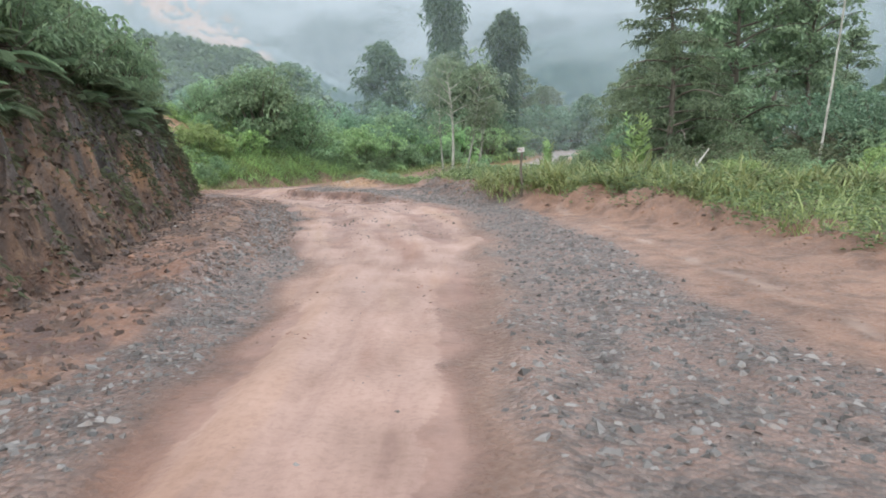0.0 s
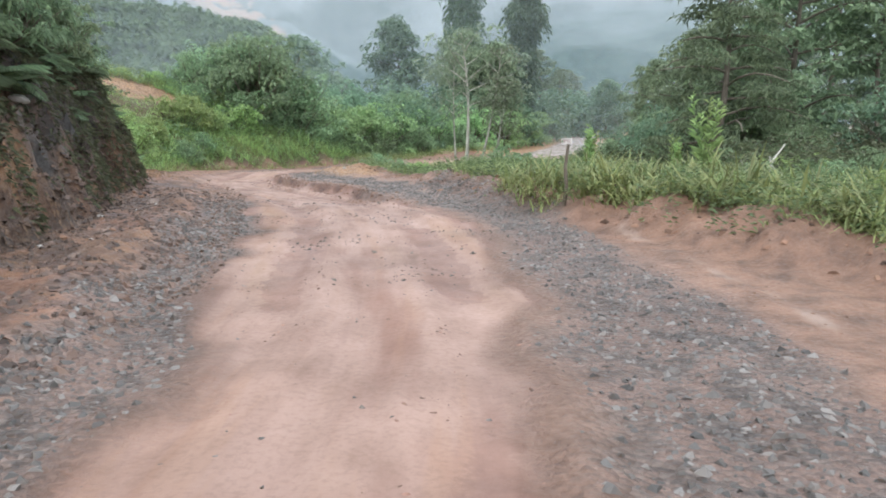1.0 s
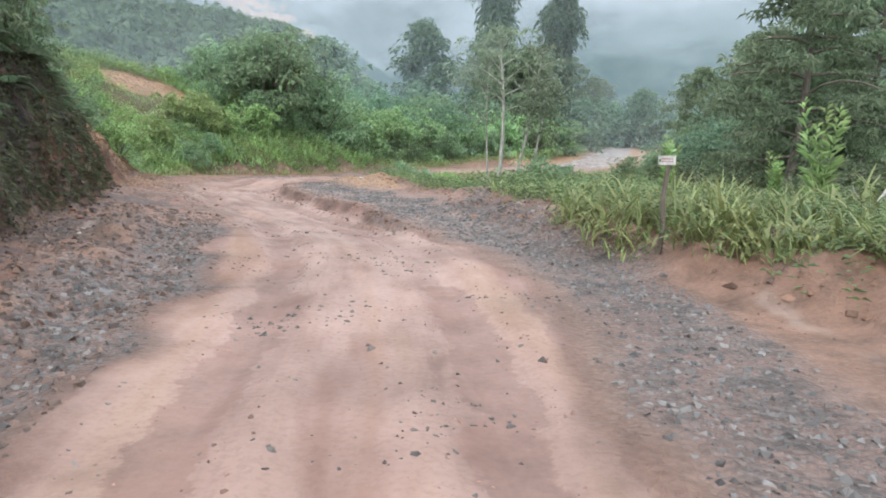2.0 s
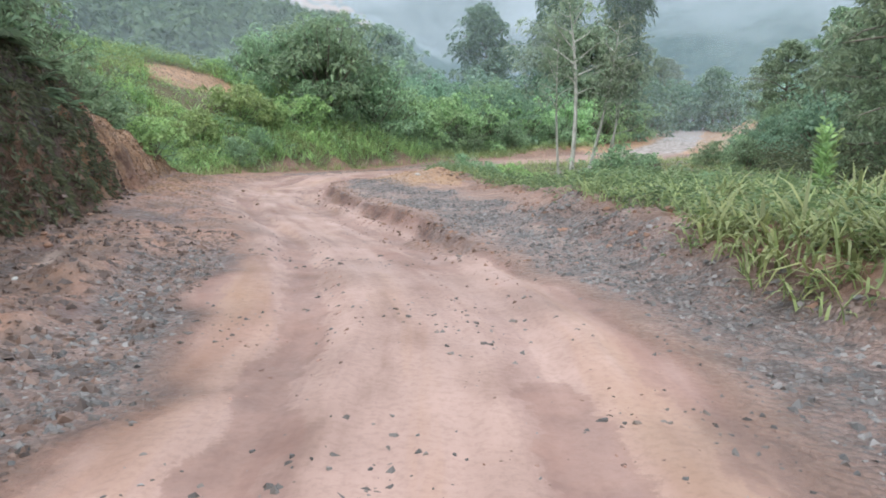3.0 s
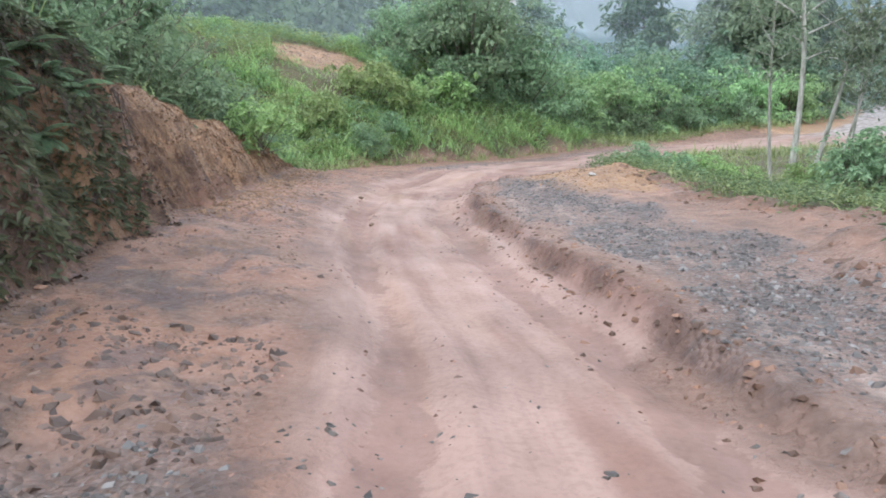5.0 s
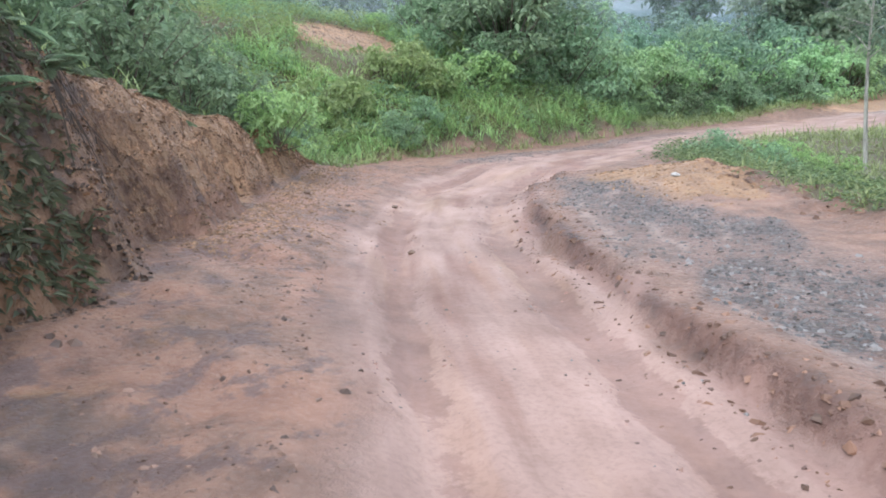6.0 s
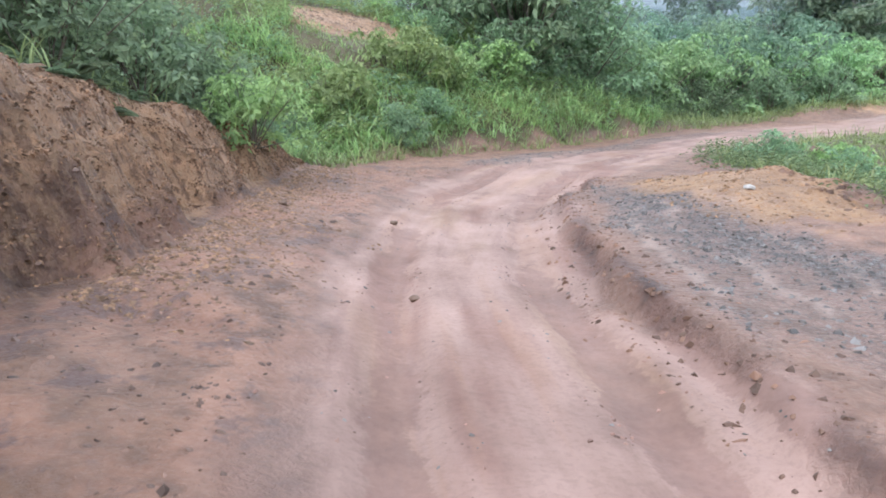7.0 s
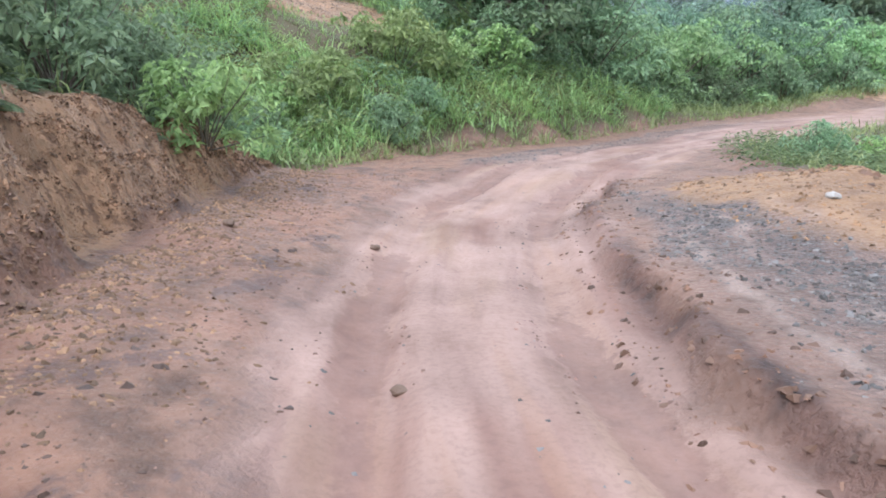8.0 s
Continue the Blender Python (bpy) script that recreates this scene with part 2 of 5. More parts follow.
# ---------------------------------------------------------------- the lie of the land
LEVEL = ((-60, 0.1), (22, 0.08), (45, -0.95), (60, -1.0), (140, 0.0), (400, 1.0))
LEFT = ((-60, -3.6), (6.6, -3.95), (8.2, -4.2), (9.5, -4.5), (12.5, -5.25), (14.1, -5.6), (16.3, -6.35), (18.6, -7.2), (20.5, -7.75), (22, -8.5), (24.2, -9.75), (25.5, -10.25), (26.5, -10.65), (29.3, -12.0),
        (31.7, -13.1), (33.4, -14.0), (38, -13.6), (41.4, -12.8), (45, -11.2), (49, -9.7), (53, -8.1), (58, -4.8), (62, -2.8), (66, -0.2), (70, 2.2), (80, 5), (110, 11), (140, 17), (400, 60))
RIGHT = ((-60, 7.5), (8.4, 5.3), (11.1, 4.5), (14.1, 3.3), (16, 2.1), (17.5, 1.2), (19, 0.5), (20, 0.2), (21, -0.5), (24, -1.1), (25.5, -0.2), (27, -1.0),
         (29, -2.3), (34.8, -5.0), (38, -6.0), (43.4, -6.2), (49, -3.6), (53, 0.6), (57, 5.6), (62, 9.3), (80, 14), (107, 21), (140, 28), (400, 75))
MUD_L = ((-60, -1.3), (6, -1.5), (10, -2.1), (13, -2.8), (17.6, -4.1), (20.4, -5.1), (24.5, -7.6), (27.6, -9.2), (32, -10.7), (38, -11.6), (41.4, -11.2), (45, -9.9), (49, -8.5), (53, -6.7), (57, -3.6), (62, -0.6), (68, 3.8), (80, 7.4), (140, 19), (400, 63))
MUD_R = ((-60, 0.1), (6, 0.2), (10, 0.45), (16, -0.1), (20, -2.2), (25, -5.0), (27.5, -6.3), (31.8, -7.8), (34.3, -8.1), (38, -7.4), (43.4, -6.9), (50, -3.5), (58, 4.2), (62, 6.2), (68, 8.2), (80, 11.5), (140, 23.5), (400, 71))
GRAV_R = ((-60, 3.4), (5.7, 2.9), (8, 2.55), (12, 2.25), (17, 1.5), (20.7, 0.2), (24, -1.2), (26, -1.9), (28.7, -3.4), (32, -5.6), (34, -7.2), (36, -7.6), (400, 70))
BANK = ((-60, 2.7), (14, 2.7), (19, 2.5), (22, 2.25), (24.5, 1.9), (26, 1.62), (28, 1.36), (31, 1.0), (33, 0.55), (34.3, 0.0), (400, 0.0))
LEAN = ((-60, 0.50), (13, 0.46), (16, 0.42), (23.6, 0.38), (25.4, 0.58), (30, 0.6), (400, 0.7))
RISE = ((-60, 0.30), (28, 0.30), (33, 0.12), (36, 0.12), (43, 0.84), (50, 0.84), (54, 0.3), (58, 0.05), (400, 0.03))


def along(table, y):
    t = np.array(table)
    return np.interp(y, t[:, 0], t[:, 1])


def smooth(a, lo, hi):
    t = np.clip((a - lo) / (hi - lo), 0, 1)
    return t * t * (3 - 2 * t)


WAVES = np.random.RandomState(5)
WAVE_DIR = WAVES.uniform(0, 2 * math.pi, 24)
WAVE_PH = WAVES.uniform(0, 2 * math.pi, 24)


def ripple(x, y, size, octaves=4):
    """Soft irregular relief of about -1 to 1, its largest waves size metres long."""
    out, amp, total, k = 0.0, 1.0, 0.0, 0
    for o in range(octaves):
        f = 2 * math.pi / (size / 1.9**o)
        part_sum = 0.0
        for j in range(4):
            a, ph = WAVE_DIR[(k * 5 + j) % 24], WAVE_PH[(k * 7 + j) % 24]
            bend = 0.8 * np.sin(0.37 * f * (x * math.sin(a) - y * math.cos(a)) + ph * 2)
            part_sum = part_sum + np.sin(f * (x * math.cos(a) + y * math.sin(a)) + ph + bend)
            k += 1
        out = out + amp * part_sum / 2.4
        total += amp
        amp *= 0.55
    return out / total


def land(x, y):
    """Height of the ground."""
    x, y = np.asarray(x, float), np.asarray(y, float)
    z = along(LEVEL, y)
    jag = 0.35 * ripple(x * 0.3, y, 3.1) + 0.13 * ripple(x * 0.15, y + 3, 0.95, 3)
    d = (along(LEFT, y) - x) * 0.86 + jag
    hb = along(BANK, y) * (1 + 0.12 * ripple(x * 0, y, 6.0))
    w = along(LEAN, y) * hb + 0.05
    scarp = np.clip(d / w, 0, 1)
    scarp = np.clip(scarp + 0.16 * ripple(d * 5.0 + 3, y, 1.5, 3) * np.sin(math.pi * scarp), 0, 1)
    z = z + hb * (scarp**0.85) + 0.16 * smooth(d, -1.6, 0.2) * (along(BANK, y) > 0.05)
    up = np.maximum(d - w, 0)
    z = z + 8.0 * (1 - np.exp(-along(RISE, y) * up / 8.0)) * smooth(d, 0, 1.0)
    gullies = ripple(x * 0.35, y * 1.0, 1.3, 3)
    z = z + (0.09 * gullies + 0.055 * ripple(x * 0.9 + 0.7 * y, y * 1.0, 0.55, 3) * smooth(y, 21, 25)) * smooth(d, 0.1, 0.6) * (1 - smooth(d, w + 0.2, w + 1.5)) * smooth(hb, 0.2, 0.8)
    z = z + 0.20 * np.exp(-(((x - along(LEFT, y) - 1.25 + 0.25 * ripple(x * 0, y, 4.0)) / 0.42) ** 2)) * smooth(y, 4, 8) * (1 - smooth(y, 17, 21)) * (0.8 + 0.5 * ripple(x, y, 1.2))
    # right: a low bank of pushed-up earth and the grass behind it
    e = (x - along(RIGHT, y)) * 0.9 + 0.3 * ripple(x, y, 2.3)
    lip = (0.30 * (1 - smooth(y, 24, 29)) + 0.12 * (1 - smooth(y, 17, 20))) * (0.2 + 0.8 * smooth(y, 10, 14)) + 0.10
    z = z + lip * smooth(e, -0.9, 0.25) * (1 - 0.9 * smooth(e, 2.6, 7.0)) + 0.11 * ripple(x, y, 1.4) * smooth(e, -1.0, -0.1)
    z = z + 3.0 * (1 - np.exp(-0.05 * np.maximum(e - 13, 0)))
    z = z - 0.5 * smooth(e, 0.6, 3.2) * smooth(y, 25, 33) * (1 - smooth(y, 42, 47))
    # the heap of orange spoil, and the washed-out step beside the lane
    z = z + 0.38 * np.exp(-(((x + 5.1 + 0.1 * (y - 33.0)) / 1.5) ** 2) - ((y - 33.0) / 2.4) ** 2)
    step_gap = x - along(MUD_R, y) + 0.22 * ripple(x * 0.3, y, 2.6, 2)
    on = smooth(y, 17, 22) * (1 - smooth(y, 34, 37))
    z = z - 0.24 * on * (1 - smooth(step_gap, -0.10, 0.16)) * (1 - smooth(-(x - along(MUD_L, y)), -0.8, 0.8))
    # spoil beside the far stretch
    z = z + 1.7 * (1 + 0.45 * ripple(x, y, 4.5)) * np.exp(-(((x - 22.5 - 0.2 * (y - 105)) / 2.4) ** 2) - ((y - 108) / 9) ** 2)
    z = z + 0.5 * np.exp(-(((x + 1.2 - 0.6 * (y - 66)) / 1.4) ** 2) - ((y - 66) / 6) ** 2)
    # wheel tracks and lumps on the carriageway
    road = smooth(x, along(MUD_L, y) - 1.0, along(MUD_L, y)) * (1 - smooth(x, along(GRAV_R, y), along(GRAV_R, y) + 1.0))
    mid = 0.5 * (along(MUD_L, y) + along(MUD_R, y))
    u = x - mid
    for o, deep in ((-0.85, 0.06), (0.8, 0.065)):
        z = z - deep * (0.35 + 0.65 * smooth(y, 14, 20)) * np.exp(-(((u - o - 0.12 * ripple(x * 0, y, 7)) / 0.24) ** 4)) * road
        z = z + 0.03 * np.exp(-(((u - o - 0.42) / 0.14) ** 2)) * road
    z = z + 0.03 * ripple(u * 1.5, y * 0.16, 1.5) * road
    squeeze = np.abs(ripple(u * 1.0 + 11, y * 0.07, 0.95, 2))
    z = z + 0.03 * (np.minimum(squeeze, 0.45) - 0.22) * road
    z = z - 0.025 * smooth(ripple(u * 0.9, y * 0.55 + 40, 1.7, 3), 0.35, 0.75) * road
    z = z + 0.05 * ripple(x, y, 1.1) * (1 - road) * smooth(120 - np.abs(y), 0, 40)
    z = z + 0.8 * ripple(x, y, 40.0, 2) * smooth(np.abs(x + 4), 20, 60)
    # the land falls away into the misty valley beyond
    return z - 6.0 * smooth(y, 170, 420)


def zones(x, y):
    """How far each covering lies over the soil, 0 to 1."""
    wob = 0.36 * ripple(x, y, 3.2, 3)
    ml, mr, gr = along(MUD_L, y), along(MUD_R, y), along(GRAV_R, y)
    left, right = along(LEFT, y), along(RIGHT, y)
    mud = smooth(x + wob, ml - 0.9, ml + 0.7) * (1 - smooth(x + wob, mr - 0.5, mr + 0.5))
    far = smooth(y, 37, 41)
    grav = 0.9 * smooth(x + wob, mr - 0.7, mr + 1.1) * (1 - smooth(x + wob, gr - 0.9, gr + 0.5)) * (1 - smooth(y, 33, 36))
    grav = grav * (1 - 0.4 * smooth(y, 18, 22) * smooth(ripple(x * 1.3, y * 0.6, 2.2), -0.35, 0.15)) 
    grav = np.maximum(grav, 0.85 * smooth(x + wob, ml - 1.5, ml - 0.7) * (1 - smooth(x + wob, ml - 0.5, ml + 0.3)) * (1 - smooth(y, 17, 21)))
    grav = np.maximum(grav, 0.8 * smooth(x + wob, ml - 0.5, ml) * (1 - smooth(x + wob, ml + 0.6, ml + 1.5)) * smooth(y, 35, 40) * (1 - smooth(y, 52, 60)))
    litter = np.maximum(smooth(x + wob, right - 0.1, right + 0.9), smooth((left - x) * 0.86 - along(LEAN, y) * along(BANK, y) + wob, 0.1, 0.7) * (y < 33.5))
    litter = np.maximum(litter, smooth(left - x + wob, 0.2, 1.2) * (y >= 33.5))
    patch = np.exp(-(((x + 20.3) / 2.2) ** 2) - ((y - 46.4) / 2.3) ** 2) * (1 + 0.3 * ripple(x, y, 2.2))
    litter = litter * (1 - smooth(patch, 0.12, 0.3))
    heap = np.exp(-(((x + 5.35 + 0.25 * (y - 33)) / 1.55) ** 2) - ((y - 32.9) / 2.9) ** 2) * (1 + 0.4 * ripple(x, y, 1.8))
    cut = smooth(left - x, -0.4, 0.4) * smooth(y, 23, 26) * (1 - smooth(y, 33, 35))
    dry = np.maximum.reduce([0.95 * cut, 1.3 * smooth(patch, 0.1, 0.3), 0.12 * smooth(left - x, -2.8, -1.6) * smooth(y, 6, 12) * (1 - smooth(y, 17, 21))])
    dry = np.maximum(dry, 0.7 * smooth(y, 63, 68) * smooth(x, left - 3, left - 1) * (1 - smooth(x, right + 1, right + 4)))
    spoil = np.maximum(smooth(heap, 0.25, 0.5), smooth(y, 65, 70) * np.maximum(smooth(x, left - 2.5, left - 1.0) * (1 - smooth(x, ml - 0.5, ml + 0.6)), smooth(x, mr - 0.3, mr + 0.6) * (1 - smooth(x, right + 3, right + 5))))
    stain_and_foot = smooth((left - x) * 0.86 + 0.4 * wob, -0.1, 0.35) * (1 - smooth(y, 22.6, 24.4))
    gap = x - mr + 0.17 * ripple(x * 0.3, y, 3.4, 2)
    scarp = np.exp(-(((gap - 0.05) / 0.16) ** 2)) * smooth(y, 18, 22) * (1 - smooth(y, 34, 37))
    crumble = np.maximum(smooth(left - x, -0.5, 0.2) * (1 - litter) * (y < 35), smooth(patch, 0.1, 0.3)) * (1 - stain_and_foot)
    wash = np.exp(-(((x - gr - 0.35 + wob * 0.6 + 0.12 * ripple(x, y, 1.1)) / 0.10) ** 2)) * (y < 21) * (0.5 + 0.75 * ripple(x, y, 1.5))
    wash = np.maximum(wash, 0.9 * np.exp(-(((x - left - 0.75 + 0.5 * wob) / 0.09) ** 2)) * smooth(ripple(x, y, 2.1), -0.3, 0.2) * smooth(y, 8, 9.5) * (1 - smooth(y, 19, 22)))
    for o in (0.75, 1.35, 2.2):
        wash = np.maximum(wash, 0.85 * np.exp(-(((x - mr - o + 0.7 * wob + 0.1 * ripple(x, y, 0.9)) / 0.09) ** 2)) * smooth(y, 17, 20) * (1 - smooth(y, 31, 33)) * smooth(ripple(x + o * 9, y, 3.1), -0.35, 0.15))
    # the same dark colours spread out over the ground at the bank's foot
    stain_and_foot = np.maximum(stain_and_foot, 0.82 * smooth((left - x) * 0.86 + 0.6 * wob, -1.9, -0.45) * (1 - smooth(y, 22.0, 24.4)))
    bench_ = smooth(x, left - 0.3, left + 0.3) * (1 - smooth(x, ml, ml + 1.2)) * (1 - smooth(y, 34, 40))
    u = x - 0.5 * (ml + mr)
    rut = sum(np.exp(-(((u - o - 0.12 * ripple(x * 0, y, 7) + 0.1 * ripple(x * 0 + o, y, 1.3)) / wd) ** 2)) for o, wd in ((-0.85, 0.24), (0.8, 0.26), (-1.75, 0.16), (1.5, 0.14)))
    rut = rut * smooth(ripple(u * 0.5 + 3, y * 0.4, 3.0), -0.55, 0.1) * (1 - smooth(y, 48, 60))
    return {"bench": bench_, "rut": rut, "mud": mud, "gravel": grav * (1 - 0.35 * far), "litter": litter, "dry": dry, "wash": wash, "spoil": spoil, "stain_and_foot": stain_and_foot, "scarp": scarp, "crumble": crumble,
            "across": x - 0.5 * (ml + mr), "along": y}


# ---------------------------------------------------------------- mesh helpers


def mesh_of(name, verts, faces, mat, smooth_shade=False, attrs=None):
    """A mesh from arrays of vertices and of same-sized faces (or a list of such arrays)."""
    verts = np.asarray(verts, np.float32)
    groups = faces if isinstance(faces, list) else [faces]
    groups = [np.asarray(g, np.int32) for g in groups if len(g)]
    me = bpy.data.meshes.new(name)
    me.vertices.add(len(verts))
    me.vertices.foreach_set("co", verts.ravel())
    loops = np.concatenate([g.ravel() for g in groups])
    sizes = np.concatenate([np.full(len(g), g.shape[1], np.int32) for g in groups])
    me.loops.add(len(loops))
    me.loops.foreach_set("vertex_index", loops)
    me.polygons.add(len(sizes))
    me.polygons.foreach_set("loop_start", np.concatenate([[0], np.cumsum(sizes)[:-1]]).astype(np.int32))
    me.polygons.foreach_set("use_smooth", np.full(len(sizes), smooth_shade))
    me.materials.append(mat)
    for key, values in (attrs or {}).items():
        a = me.attributes.new(key, "FLOAT", "POINT")
        a.data.foreach_set("value", np.asarray(values, np.float32).ravel())
    me.update(calc_edges=True)
    me.validate()
    return me


def part(name, mesh, parent, label=""):
    ob = new(name, mesh)
    ob.parent = parent
    return tagged(ob, label) if label else ob


class Tubes:
    """Tapered round limbs gathered into one mesh."""

    def __init__(self, sides=6):
        self.v, self.f, self.sides, self.n = [], [], sides, 0

    def add(self, pts, radii):
        pts = np.asarray(pts, float)
        s = self.sides
        ring = np.arange(s) * 2 * math.pi / s
        for k, (p, r) in enumerate(zip(pts, radii)):
            t = pts[min(k + 1, len(pts) - 1)] - pts[max(k - 1, 0)]
            t = t / (np.linalg.norm(t) + 1e-9)
            a = np.cross(t, (0.31, 0.95, 0.05) if abs(t[1]) < 0.9 else (1, 0, 0))
            a /= np.linalg.norm(a) + 1e-9
            b = np.cross(t, a)
            self.v.append(p + r * (np.cos(ring)[:, None] * a + np.sin(ring)[:, None] * b))
        for k in range(len(pts) - 1):
            i = self.n + k * s + np.arange(s)
            j = self.n + k * s + (np.arange(s) + 1) % s
            self.f.append(np.stack([i, j, j + s, i + s], 1))
        self.n += len(pts) * s

    def mesh(self, name, mat):
        return mesh_of(name, np.concatenate(self.v), np.concatenate(self.f), mat, True)


def unit(a):
    return a / (np.linalg.norm(a, axis=-1, keepdims=True) + 1e-9)


class Leaves:
    """Folded leaf blades gathered into one mesh, each its own island."""

    def __init__(self):
        self.v = []

    def add(self, base, ahead, length, width, rs, up=0.7, droop=0.25, top=None):
        base, ahead = np.atleast_2d(base), unit(np.atleast_2d(ahead))
        n = len(base)
        length = np.broadcast_to(length, (n,))[:, None]
        width = np.broadcast_to(width, (n,))[:, None]
        if top is None:
            top = unit(rs.normal(size=(n, 3)) * (1 - up) + np.array([0, 0, 1.0]) * up)
        side = unit(np.cross(ahead, top))
        nor = np.cross(side, ahead)
        mid = base + ahead * length * 0.42 + nor * length * 0.06
        tip = base + ahead * length - np.array([0, 0, 1.0]) * droop * length
        self.v.append(np.stack([base, mid + side * width * 0.5, tip, mid - side * width * 0.5], 1).reshape(-1, 3))

    def mesh(self, name, mat):
        v = np.concatenate(self.v)
        i = np.arange(0, len(v), 4)
        f = np.concatenate([np.stack([i, i + 1, i + 2], 1), np.stack([i, i + 2, i + 3], 1)])
        return mesh_of(name, v, f, mat)


def clump(leaves, rs, centre, radius, count, size, flat=0.7, droop=0.3, slim=0.5, up=0.65):
    """A tuft of leaves laid like scales over its outside, so that it reads as one lump with a lit top and a dark underside."""
    d = unit(rs.normal(size=(count, 3)))
    d[:, 2] = np.where(rs.uniform(0, 1, count) < 0.55, np.abs(d[:, 2]), d[:, 2])
    r = rs.uniform(0.3, 1.0, count) ** 0.4
    p = np.asarray(centre) + d * r[:, None] * radius * np.array([1, 1, flat])
    top = unit(d * 0.9 + np.array([0, 0, 0.5]) + rs.normal(size=(count, 3)) * (0.85 - 0.6 * up))
    ahead = unit(unit(np.cross(top, rs.normal(size=(count, 3)))) + d * 0.5 * np.array([1, 1, 0.3]))
    length = size * rs.uniform(0.6, 1.4, count)
    leaves.add(p, ahead, length, length * slim, rs, up, droop, top)


# ---------------------------------------------------------------- ground and road
def axis(parts):
    out = []
    for a, b, stepping in parts:
        out.append(np.arange(a, b, stepping))
    return np.concatenate(out + [[parts[-1][1]]])


GX = axis([(-2500, -400, 300), (-400, -100, 40), (-100, -40, 6), (-40, -18, 0.8), (-18, -12, 0.13), (-12, -4.4, 0.06), (-4.4, 3.4, 0.075), (3.4, 8, 0.13), (8, 24, 0.5), (24, 60, 4), (60, 150, 15), (150, 600, 75), (600, 2500, 300)])
GY = axis([(-400, -60, 60), (-60, -6, 4), (-6, 36, 0.13), (36, 52, 0.3), (52, 80, 0.8), (80, 160, 3), (160, 500, 40), (500, 2600, 300)])
XX, YY = np.meshgrid(GX, GY)
ZZ = land(XX, YY)
nx, ny = len(GX), len(GY)
cells = np.arange(nx * ny).reshape(ny, nx)
quads = np.stack([cells[:-1, :-1], cells[:-1, 1:], cells[1:, 1:], cells[1:, :-1]], -1).reshape(-1, 4)
cx = 0.25 * (XX[:-1, :-1] + XX[:-1, 1:] + XX[1:, 1:] + XX[1:, :-1]).ravel()
cy = 0.25 * (YY[:-1, :-1] + YY[:-1, 1:] + YY[1:, 1:] + YY[1:, :-1]).ravel()
on_road = (cx > along(MUD_L, cy) - 1.1) & (cx < np.maximum(along(GRAV_R, cy) * (cy < 34.5) + -99 * (cy >= 34.5), along(MUD_R, cy)) + 0.3) & (cy < 138) & (cy > -58)
zone_values = zones(XX.ravel(), YY.ravel())
all_verts = np.stack([XX, YY, ZZ], -1).reshape(-1, 3)


def sheet(name, chosen, mat, label, category):
    q = quads[chosen]
    used, q2 = np.unique(q, return_inverse=True)
    me = mesh_of(name, all_verts[used], q2.reshape(-1, 4), mat, True, {k: v[used] for k, v in zone_values.items()})
    return tagged(new(name, me), label, category, kind="structure")


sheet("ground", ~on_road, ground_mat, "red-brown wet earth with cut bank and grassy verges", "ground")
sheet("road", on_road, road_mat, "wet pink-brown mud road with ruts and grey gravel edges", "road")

# ---------------------------------------------------------------- distance: hills, painted haze and mist sheets
def backdrop_material(name, low, high, pale, haze_at):
    """Distant hillside that glows faintly, its rain haze painted into the glow's colour."""
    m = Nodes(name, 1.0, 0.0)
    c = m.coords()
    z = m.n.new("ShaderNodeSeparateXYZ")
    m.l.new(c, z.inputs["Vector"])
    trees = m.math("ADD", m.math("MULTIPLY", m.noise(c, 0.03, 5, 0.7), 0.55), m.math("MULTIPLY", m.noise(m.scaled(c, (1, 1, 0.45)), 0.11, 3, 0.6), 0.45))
    haze_drift = m.noise(m.scaled(c, (1, 1, 2.0)), 0.0045, 6, 0.6)
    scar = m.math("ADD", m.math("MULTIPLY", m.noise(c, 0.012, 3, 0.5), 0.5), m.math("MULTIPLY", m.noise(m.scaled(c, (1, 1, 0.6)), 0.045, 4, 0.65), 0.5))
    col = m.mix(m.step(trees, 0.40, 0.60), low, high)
    # pale haze painted over the slope, thicker higher up and in drifts
    up = m.math("ADD", m.step(z.outputs["Z"], haze_at[0], haze_at[1]), m.math("MULTIPLY", m.math("SUBTRACT", haze_drift, 0.5), 2.2))
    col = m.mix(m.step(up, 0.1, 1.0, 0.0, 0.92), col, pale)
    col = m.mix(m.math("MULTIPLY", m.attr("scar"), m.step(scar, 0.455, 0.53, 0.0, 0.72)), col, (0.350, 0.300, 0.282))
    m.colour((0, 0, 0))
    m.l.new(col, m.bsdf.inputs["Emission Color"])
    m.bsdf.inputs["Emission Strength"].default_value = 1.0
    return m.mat


